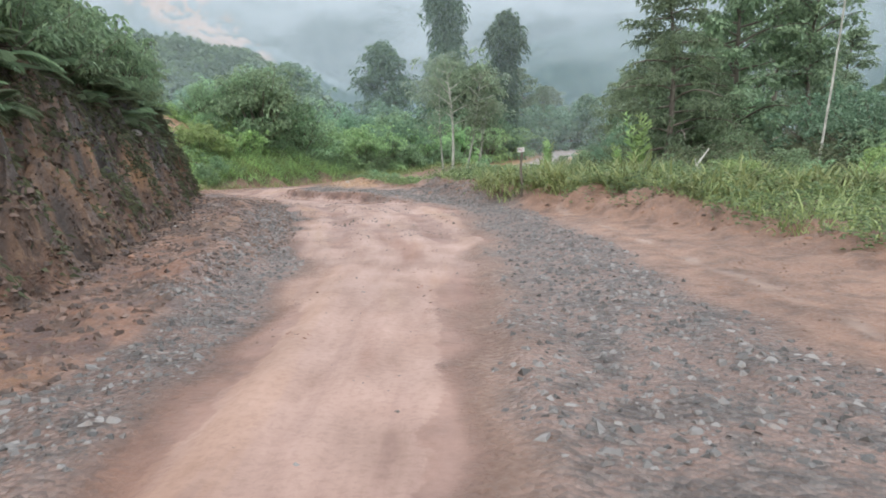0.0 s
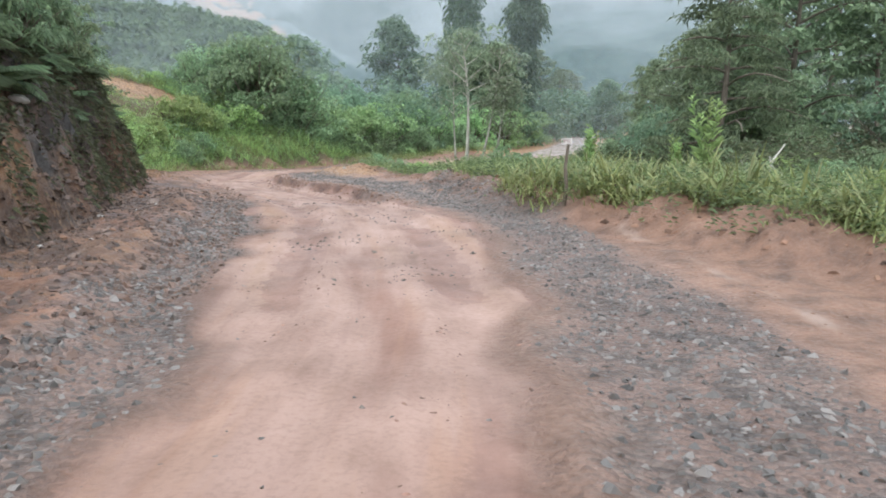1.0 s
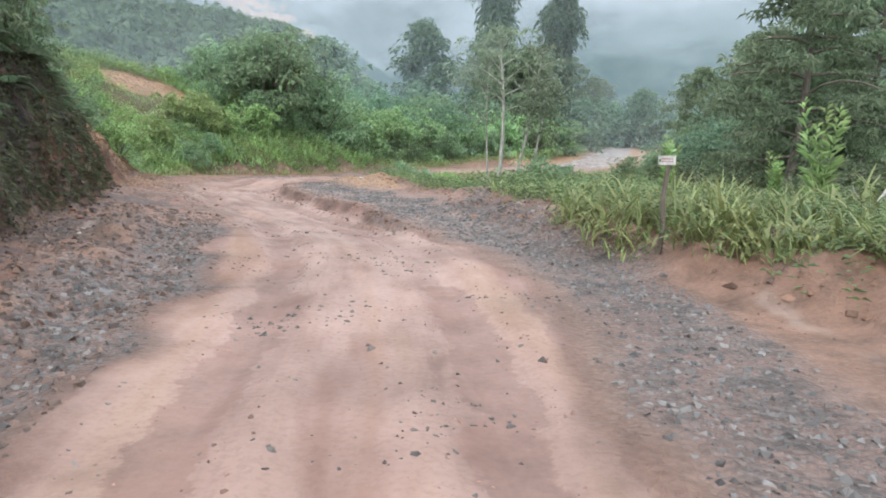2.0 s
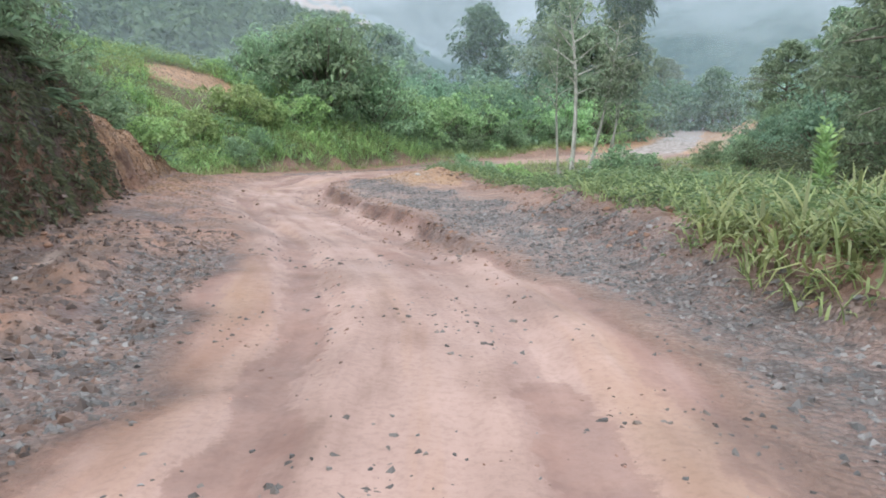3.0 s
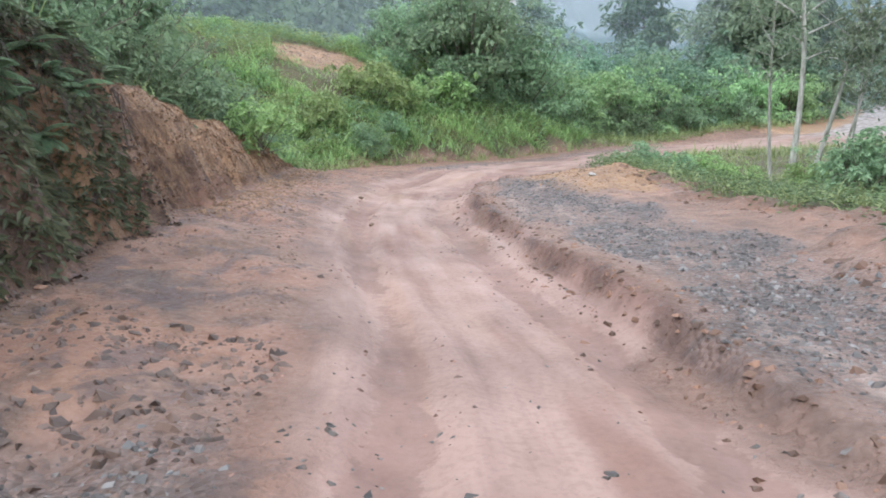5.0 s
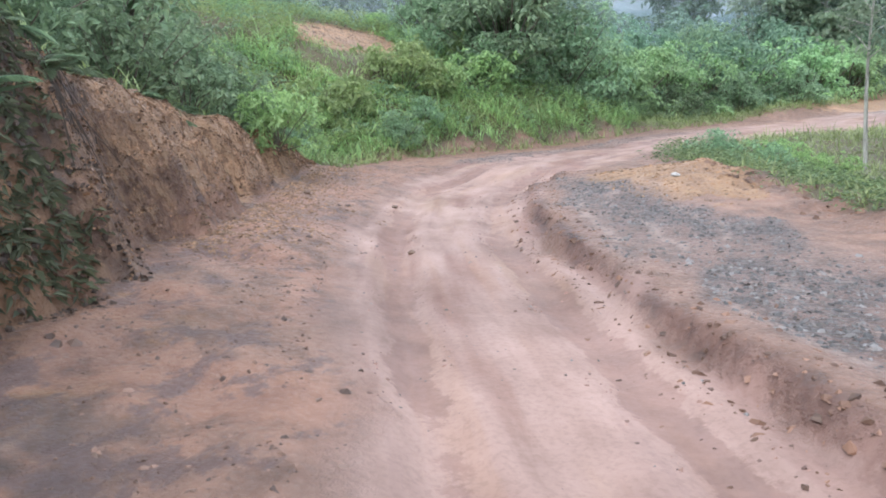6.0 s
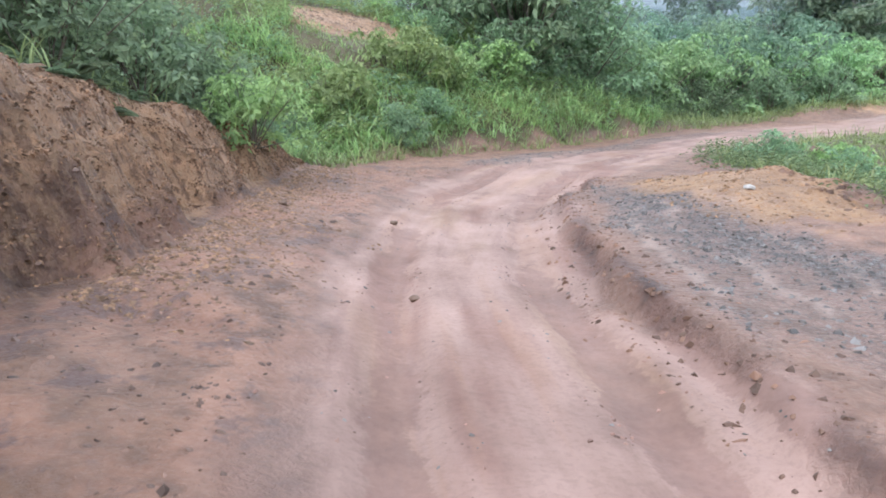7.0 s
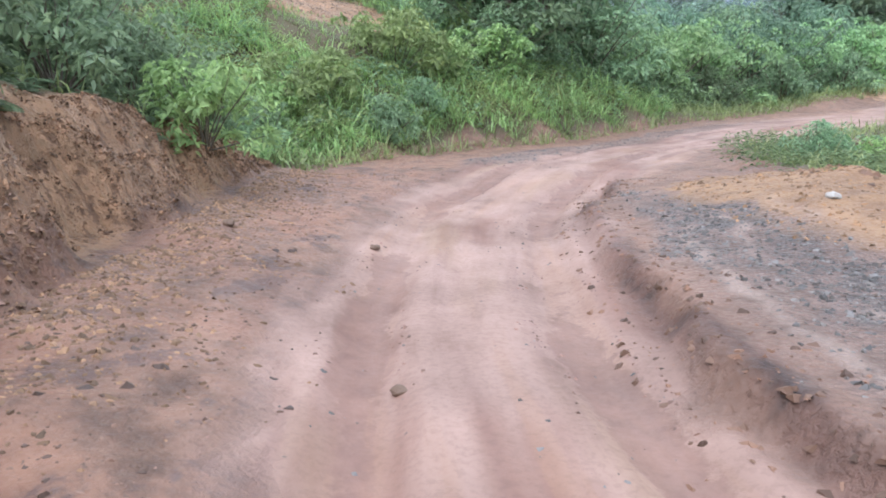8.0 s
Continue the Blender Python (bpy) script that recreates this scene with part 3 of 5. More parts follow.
def ridge(name, radius, depth, table, mat, label, seed, rough_z):
    """A long hillside round part of the horizon; table: degrees to the left of ahead, and its height in degrees."""
    t = np.array(sorted(table))
    az = np.linspace(t[0, 0], t[-1, 0], 260)
    el = np.interp(az, t[:, 0], t[:, 1])
    top = radius * np.tan(np.radians(el))
    rows = np.linspace(0, 1, 26)
    a = np.radians(az)[None, :]
    r = radius - depth + depth * rows[:, None] + 0 * a
    x, y = -np.sin(a) * r, np.cos(a) * r
    z = -8 + (top + 8)[None, :] * smooth(rows, 0, 1)[:, None] ** 0.8
    z = z + rough_z * ripple(x + seed, y, radius * 0.22, 5) * smooth(rows, 0.05, 0.5)[:, None] + 0.35 * rough_z * ripple(x, y + seed, radius * 0.03, 4) * smooth(rows, 0.1, 0.4)[:, None]
    v = np.stack([x, y, z], -1).reshape(-1, 3)
    c = np.arange(v.shape[0]).reshape(len(rows), len(az))
    q = np.stack([c[:-1, :-1], c[1:, :-1], c[1:, 1:], c[:-1, 1:]], -1).reshape(-1, 4)
    deg_, el_ = np.degrees(np.arctan2(-x, y)), np.degrees(np.arctan2(z, np.hypot(x, y)))
    over = el_ - (6.0 + 0.46 * (deg_ - 14.6))
    slip = smooth(over, -0.7, 0.1) * (1 - smooth(over, 0.5 + 0.28 * (deg_ - 14), 1.6 + 0.35 * (deg_ - 14))) * smooth(deg_, 13.8, 15.5) * (1 - smooth(deg_, 25, 31))
    return tagged(new(name, mesh_of(name, v, q, mat, True, {"scar": slip})), label, "backdrop", kind="structure")


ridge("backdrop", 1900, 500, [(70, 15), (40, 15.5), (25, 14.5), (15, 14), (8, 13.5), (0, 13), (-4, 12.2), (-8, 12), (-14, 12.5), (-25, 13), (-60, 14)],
      backdrop_material("far_hills_painted_haze", (0.135, 0.170, 0.187), (0.165, 0.203, 0.220), (0.265, 0.31, 0.34), (90, 480)),
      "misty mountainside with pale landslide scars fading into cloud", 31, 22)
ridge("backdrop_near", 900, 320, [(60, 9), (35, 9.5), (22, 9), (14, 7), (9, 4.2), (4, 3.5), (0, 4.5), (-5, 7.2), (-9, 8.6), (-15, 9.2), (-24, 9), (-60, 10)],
      backdrop_material("near_hills_painted_haze", (0.055, 0.088, 0.09), (0.085, 0.125, 0.125), (0.205, 0.25, 0.275), (10, 170)),
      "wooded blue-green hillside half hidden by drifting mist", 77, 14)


def hill_height(x, y):
    """The rounded wooded hill behind the bend."""
    r, a = np.hypot(x, y), np.degrees(np.arctan2(-x, y))
    el = np.interp(a, (4, 9.5, 13, 17, 21.5, 26, 34, 48, 60), (0, 1.6, 4.6, 6.4, 7.5, 7.6, 8.2, 9, 8))
    top = 250 * np.tan(np.radians(el))
    return -3 + (top + 3) * smooth(r, 120, 250) + 1.6 * ripple(x, y, 38.0, 3) * smooth(r, 130, 200)


leaf_far = leaf_material("leaf_far_green", (0.05, 0.085, 0.045), (0.13, 0.20, 0.095), 0.7, 0.4)
hill_soil = Nodes("hill_undergrowth", 0.9)
hill_soil.colour(hill_soil.ramp(hill_soil.noise(hill_soil.coords(), 0.2, 5), [(0.35, (0.035, 0.06, 0.035)), (0.7, (0.08, 0.12, 0.06))]))
a_, r_ = np.meshgrid(np.radians(np.linspace(4, 60, 90)), np.linspace(118, 330, 60))
hx, hy = -np.sin(a_) * r_, np.cos(a_) * r_
hv = np.stack([hx, hy, hill_height(hx, hy)], -1).reshape(-1, 3)
hc = np.arange(len(hv)).reshape(hx.shape)
hq = np.stack([hc[:-1, :-1], hc[1:, :-1], hc[1:, 1:], hc[:-1, 1:]], -1).reshape(-1, 4)
tagged(new("hill", mesh_of("hill", hv, hq, hill_soil.mat, True)), "rounded green hill covered with low forest", "hill", kind="structure")
rs = np.random.RandomState(11)
woods = Leaves()
for k in range(1500):
    az, rr = math.radians(rs.uniform(5, 50)), rs.uniform(128, 290)
    px_, py_ = -math.sin(az) * rr, math.cos(az) * rr
    s = rs.uniform(2.0, 4.2)
    clump(woods, rs, (px_, py_, float(hill_height(px_, py_)) + s * 0.5), s, 60, s * 0.5, 0.8, 0.35, 0.7, 0.75)
tagged(new("far_woods", woods.mesh("far_woods", leaf_far)), "dense green forest crowns covering the hill", "forest", kind="stuff")


# thin curved see-through sheets standing in for haze between the trees and the hills
def mist_sheet_material(name, seed, most):
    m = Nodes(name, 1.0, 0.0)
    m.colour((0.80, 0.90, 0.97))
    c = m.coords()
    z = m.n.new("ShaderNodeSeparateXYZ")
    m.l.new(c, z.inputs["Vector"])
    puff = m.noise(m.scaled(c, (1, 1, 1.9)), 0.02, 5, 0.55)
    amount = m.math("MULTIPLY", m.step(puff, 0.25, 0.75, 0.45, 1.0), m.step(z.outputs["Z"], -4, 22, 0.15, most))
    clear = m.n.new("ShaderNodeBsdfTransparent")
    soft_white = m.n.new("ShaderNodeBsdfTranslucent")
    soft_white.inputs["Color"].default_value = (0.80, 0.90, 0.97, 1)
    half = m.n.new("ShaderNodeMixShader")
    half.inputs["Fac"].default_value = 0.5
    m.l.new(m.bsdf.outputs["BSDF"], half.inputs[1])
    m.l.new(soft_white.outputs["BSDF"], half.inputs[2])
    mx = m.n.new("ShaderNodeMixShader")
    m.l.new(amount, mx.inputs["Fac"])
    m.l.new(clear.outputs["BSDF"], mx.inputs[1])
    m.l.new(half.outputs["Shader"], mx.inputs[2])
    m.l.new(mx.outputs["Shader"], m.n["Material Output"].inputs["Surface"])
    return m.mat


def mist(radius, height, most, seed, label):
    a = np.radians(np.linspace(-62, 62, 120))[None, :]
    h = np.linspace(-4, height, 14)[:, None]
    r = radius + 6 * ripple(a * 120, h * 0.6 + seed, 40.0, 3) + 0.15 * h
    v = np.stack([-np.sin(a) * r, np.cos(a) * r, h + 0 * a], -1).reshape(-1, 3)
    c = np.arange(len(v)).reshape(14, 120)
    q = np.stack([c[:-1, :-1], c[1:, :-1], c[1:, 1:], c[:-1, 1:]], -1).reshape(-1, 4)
    ob = new("mist", mesh_of("mist", v, q, mist_sheet_material("mist", seed, most), True))
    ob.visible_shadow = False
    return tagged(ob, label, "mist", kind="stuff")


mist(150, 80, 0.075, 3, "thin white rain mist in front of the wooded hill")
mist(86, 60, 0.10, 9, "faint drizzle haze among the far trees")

# ---------------------------------------------------------------- plants
def thing(name, x, y, label, category, group="", sink=0.05):
    ob = new(name)
    ob.empty_display_size = 0.2
    ob.matrix_basis = pose(x, y, float(land(x, y)) - sink)
    return tagged(ob, label, category, group)


def curve_line(rs, start, end, bend, n=6, sag=0.0):
    t = np.linspace(0, 1, n)[:, None]
    off = rs.normal(size=3) * bend
    p = np.asarray(start) * (1 - t) + np.asarray(end) * t + off * np.sin(t * math.pi) * 0.5
    p[:, 2] -= sag * (t[:, 0] ** 2)
    return p


def tree(seed, x, y, label, height, spread, low, limbs, per_limb, leaves_per, leaf, leaf_mat, bark, trunk_r=0.14,
         flat=0.6, lift=0.35, clump_r=0.75, droop=0.3, slim=0.5, profile="round", lean=0.0, group="", name="tree"):
    """trunk with limbs, and a crown of many leaf tufts held at the limbs' outer ends."""
    rs = np.random.RandomState(seed)
    ob = thing(name, x, y, label, "tree", group)
    wood, crown = Tubes(7), Leaves()
    top = np.array([lean * height + rs.normal() * 0.04 * height, rs.normal() * 0.04 * height, height * 0.96])
    trunk = curve_line(rs, (0, 0, -0.2), top, 0.06 * height, 9)
    wood.add(trunk, trunk_r * np.linspace(1.25, 0.25, 9) ** 0.9)
    for k in range(limbs):
        f = (k + rs.uniform(0.1, 0.9)) / limbs
        zf = low + (1 - low) * f
        base = trunk[min(int(zf * 8), 7)] + (trunk[min(int(zf * 8) + 1, 8)] - trunk[min(int(zf * 8), 7)]) * (zf * 8 % 1)
        if profile == "round":
            reach = spread * math.sqrt(max(0.08, 1 - (2 * f - 0.85) ** 2 * 0.85))
        elif profile == "umbrella":
            reach = spread * (0.45 + 0.55 * f)
        else:
            reach = spread * (1.05 - 0.8 * f)
        reach *= rs.uniform(0.65, 1.15)
        a = k * 2.399 + rs.uniform(-0.5, 0.5)
        end = base + np.array([math.cos(a) * reach, math.sin(a) * reach, reach * lift * rs.uniform(0.5, 1.4)])
        limb = curve_line(rs, base, end, 0.15 * reach, 5, 0.12 * reach)
        wood.add(limb, trunk_r * 0.42 * np.linspace(1.0, 0.25, 5))
        for j in range(per_limb):
            u = 0.35 + 0.65 * (j + rs.uniform(0, 1)) / per_limb
            c = limb[0] + (limb[-1] - limb[0]) * u + rs.normal(size=3) * clump_r * np.array([0.55, 0.55, 0.3])
            c[2] -= 0.12 * reach * u * u
            s = clump_r * rs.uniform(0.6, 1.3)
            clump(crown, rs, c, s, int(leaves_per * rs.uniform(0.6, 1.3)), leaf, flat, droop, slim)
    for j in range(max(2, per_limb)):
        clump(crown, rs, top + rs.normal(size=3) * clump_r * 0.5, clump_r, leaves_per, leaf, flat, droop, slim)
    part("trunk", wood.mesh("trunk", bark), ob)
    part("crown", crown.mesh("crown", leaf_mat), ob)
    return ob


def shrub(seed, x, y, label, height, spread, tufts, leaves_per, leaf, leaf_mat, group="", slim=0.5, droop=0.3):
    rs = np.random.RandomState(seed)
    ob = thing("shrub", x, y, label, "shrub", group, 0.1)
    wood, crown = Tubes(4), Leaves()
    for k in range(tufts):
        a, f = k * 2.399, rs.uniform(0, 1) ** 0.6
        lobe = 1 + 0.26 * math.sin(2 * a + seed) + 0.2 * math.sin(5 * a + 2.3 * seed)
        hump = 0.86 + 0.22 * math.sin(3 * a + 1.7 * seed + 2.5 * f)
        rad = spread * f * rs.uniform(0.75, 1.1)
        z = hump * height * (0.22 + 0.72 * math.sqrt(max(0.0, 1 - (rad / (spread * 1.15)) ** 2)) * rs.uniform(0.35, 1.08) ** 0.7)
        if k % 6 == 2:  # low growth that hides the stems
            rad, z = spread * rs.uniform(0.6, 1.0), height * rs.uniform(0.05, 0.25)
        c = np.array([math.cos(a) * rad * lobe, math.sin(a) * rad * lobe, z])
        if k % 5 == 0:
            wood.add(curve_line(rs, (c[0] * 0.1, c[1] * 0.1, 0), c, 0.15, 5), 0.035 * height / 3 * np.linspace(1, 0.3, 5))
        s = 0.092 * (spread + height) * rs.uniform(0.6, 1.3)
        few = leaves_per
        if k % 4 == 1:  # a shoot that stands out of the outline
            c = c * np.array([1.22, 1.22, 1.0]) + np.array([0, 0, height * rs.uniform(0.05, 0.22)])
            s, few = s * 0.5, int(leaves_per * 0.45)
            wood.add(curve_line(rs, c * 0.55, c, 0.1, 4), 0.018 * height / 3 * np.linspace(1, 0.4, 4))
        clump(crown, rs, c, s, few, leaf * rs.uniform(0.8, 1.25), 0.7, droop, slim, 0.75)
    part("stem", wood.mesh("stem", bark_grey), ob)
    part("foliage", crown.mesh("foliage", leaf_mat), ob)
    return ob


def again(ob, x, y, turn, size, sink=0.05, tall=1.0):
    """A copy of a plant at another spot."""
    m = pose(x, y, float(land(x, y)) - sink, 0, 0, turn) @ Matrix.Diagonal((size, size, size * tall, 1))
    return copy_thing(ob, m)


# pale-trunked slender trees standing in the verge at the inside of the bend
for k, (x, y, h, ln, r) in enumerate([(-0.55, 39.2, 7.4, 0.04, 0.10), (-0.05, 39.6, 6.8, 0.07, 0.08), (0.5, 39.5, 5.2, 0.12, 0.05), (0.95, 39.8, 5.0, 0.10, 0.045), (-0.9, 40.6, 6.4, -0.02, 0.06)]):
    tree(100 + k, x, y, "slender tree with pale bark and thin olive leaves in the verge", h, 1.15, 0.50, 15, 3, 15, 0.16, leaf_olive, bark_pale,
         r * 0.85, 0.7, 0.75, 0.40, 0.5, 0.5, "round", ln, "pale-trunked trees")

# the feathery tree and its neighbours along the forest edge
feather = tree(201, 9.6, 34.3, "tall tree with tiers of feathery dark green leaf sprays", 10.5, 3.6, 0.22, 34, 9, 38, 0.24, leaf_forest, bark_grey,
               0.15, 0.17, 0.10, 0.55, 0.4, 0.26, "cone")
oak = tree(202, 15.5, 40, "broad forest tree with dense mid-green crown", 11, 3.6, 0.2, 32, 8, 32, 0.32, leaf_forest, bark_grey, 0.17, 0.6, 0.35, 0.6)
gaunt = tree(203, 19, 46, "tall thin forest tree with open dark crown", 14, 3.0, 0.4, 28, 7, 32, 0.32, leaf_forest, bark_grey, 0.16, 0.45, 0.5, 0.6)
light = tree(204, 12.5, 44, "young forest tree with yellowish green leaves", 7.5, 2.6, 0.15, 26, 7, 32, 0.30, leaf_olive, bark_grey, 0.11, 0.55, 0.4, 0.55)
rs = np.random.RandomState(21)
KINDS = [feather, oak, gaunt, light]
for k in range(42):
    row = k % 4
    y = 28 + row * 9 + rs.uniform(-3.5, 3.5) + (k // 4) * 1.2
    x = 14.0 + (k // 4) * 3.9 + rs.uniform(-1.6, 1.6) + 0.10 * (y - 28)
    if y < 36 and x < 21:
        continue
    kind, turn, size = int(rs.randint(0, 4)), rs.uniform(0, 360), rs.uniform(0.5, 0.85)
    if k % 3 and x < 0.6 * y + 4:
        again(KINDS[kind], x, y, turn, size)
for x, y, s, kind in [(15.5, 70, 0.75, 1), (6, 128, 1.1, 1), (11, 138, 1.1, 2), (16, 148, 1.2, 0), (20, 160, 1.2, 1), (1, 135, 1.0, 1), (17, 60, 0.85, 1), (21, 70, 0.9, 0), (24, 64, 1.0, 2), (28, 80, 1.1, 1), (30, 95, 1.0, 0), (26, 92, 0.9, 3),
                      (34, 112, 1.1, 1), (40, 125, 1.2, 2), (38, 92, 1.2, 1), (46, 105, 1.2, 0), (32, 140, 1.0, 1), (22, 155, 1.0, 3), (12, 165, 1.1, 1), (3, 158, 1.0, 0), (8, 120, 0.75, 1), (5, 104, 0.7, 3)]:
    again(KINDS[kind], x, y, rs.uniform(0, 360), s)

# vine-hung columns and the far trees behind the bend


def vine_tree(seed, x, y, height, girth, label):
    rs = np.random.RandomState(seed)
    ob = thing("tree", x, y, label, "tree", "vine-covered trees", 0.2)
    wood, crown = Tubes(7), Leaves()
    trunk = curve_line(rs, (0, 0, -0.3), (rs.normal() * 0.4, rs.normal() * 0.4, height), 0.5, 9)
    wood.add(trunk, np.linspace(0.32, 0.14, 9))
    for k in range(120):
        f = 0.22 + 0.8 * (k / 120.0)
        g = girth * (0.55 + 0.45 * math.sin(f * 9.0 + seed) ** 2) * (1.0 if f < 0.93 else 0.75) * (0.55 + 0.75 * f)
        a = rs.uniform(0, 2 * math.pi)
        c = trunk[0] + (trunk[-1] - trunk[0]) * f + np.array([math.cos(a), math.sin(a), 0]) * g * rs.uniform(0.2, 0.8)
        clump(crown, rs, c, girth * 0.46, 58, 0.55, 1.4, 0.8, 0.5, 0.5)
    part("trunk", wood.mesh("trunk", bark_pale), ob)
    part("crown", crown.mesh("crown", leaf_vine), ob)
    return ob


vine_tree(301, -2.2, 94, 20.3, 2.8, "tall dead-topped tree wrapped in hanging dark vines")
vine_tree(302, 5.6, 97, 17.8, 2.5, "tall tree column draped with dark creepers")
tree(303, -13.5, 128, "round-crowned tall tree standing alone in the mist", 17.5, 5.2, 0.35, 26, 5, 40, 0.8, leaf_vine, bark_grey, 0.3, 0.75, 0.4, 1.5)
tree(304, -2.5, 90, "spreading olive tree under the vine columns", 12.5, 4.6, 0.25, 28, 5, 42, 0.5, leaf_olive, bark_pale, 0.22, 0.6, 0.4, 1.15)
tree(305, 2.2, 88, "olive-leaved tree among the vine columns", 11, 4.0, 0.25, 26, 5, 42, 0.5, leaf_olive, bark_pale, 0.2, 0.6, 0.4, 1.1)
far_tree = tree(306, -27, 115, "dark rounded tree on the hillside", 13, 4.0, 0.2, 24, 5, 40, 0.7, leaf_dark, bark_grey, 0.25, 0.7, 0.4, 1.3)
for x, y, s in [(-34, 122, 0.8), (-8, 112, 0.4), (-40, 105, 0.7), (-5, 132, 0.55), (14, 132, 0.6), (-22, 136, 0.5), (22, 128, 0.7), (6, 118, 0.6), (-1, 104, 0.7)]:
    again(far_tree, x, y, rs.uniform(0, 360), s)

# shrubs: the thicket behind the bend
big = shrub(401, -14.2, 50.5, "large leafy shrub with dense green foliage", 5.6, 3.2, 150, 56, 0.26, leaf_mid, "thicket shrubs")
bright = shrub(402, -10.4, 58.5, "rounded bright green shrub beside the road", 4.2, 2.8, 118, 50, 0.25, leaf_bright, "thicket shrubs")
dull = shrub(403, -5.8, 66.5, "dense dark green shrub in the thicket", 4.4, 2.9, 118, 50, 0.26, leaf_dark, "thicket shrubs")
low_ = shrub(404, -15.9, 43.0, "low bright shrub on the grassy slope", 1.9, 1.5, 74, 38, 0.17, leaf_lime, "slope shrubs")
weedy = shrub(405, -18.6, 35.6, "straggling green shrub at the foot of the slope", 2.4, 1.6, 78, 38, 0.17, leaf_mid, "slope shrubs")
gloomy = shrub(406, -8.3, 12.2, "dark overhanging shrub on top of the cut bank", 1.9, 1.3, 66, 40, 0.16, leaf_fern, "bank shrubs", 0.4, 0.5)
distant = shrub(407, -8.0, 97.0, "dark rounded shrub deep in the valley thicket", 5.0, 3.0, 84, 26, 0.46, leaf_dark, "thicket shrubs")
SHRUBS = [big, bright, dull, low_, weedy, gloomy, distant]
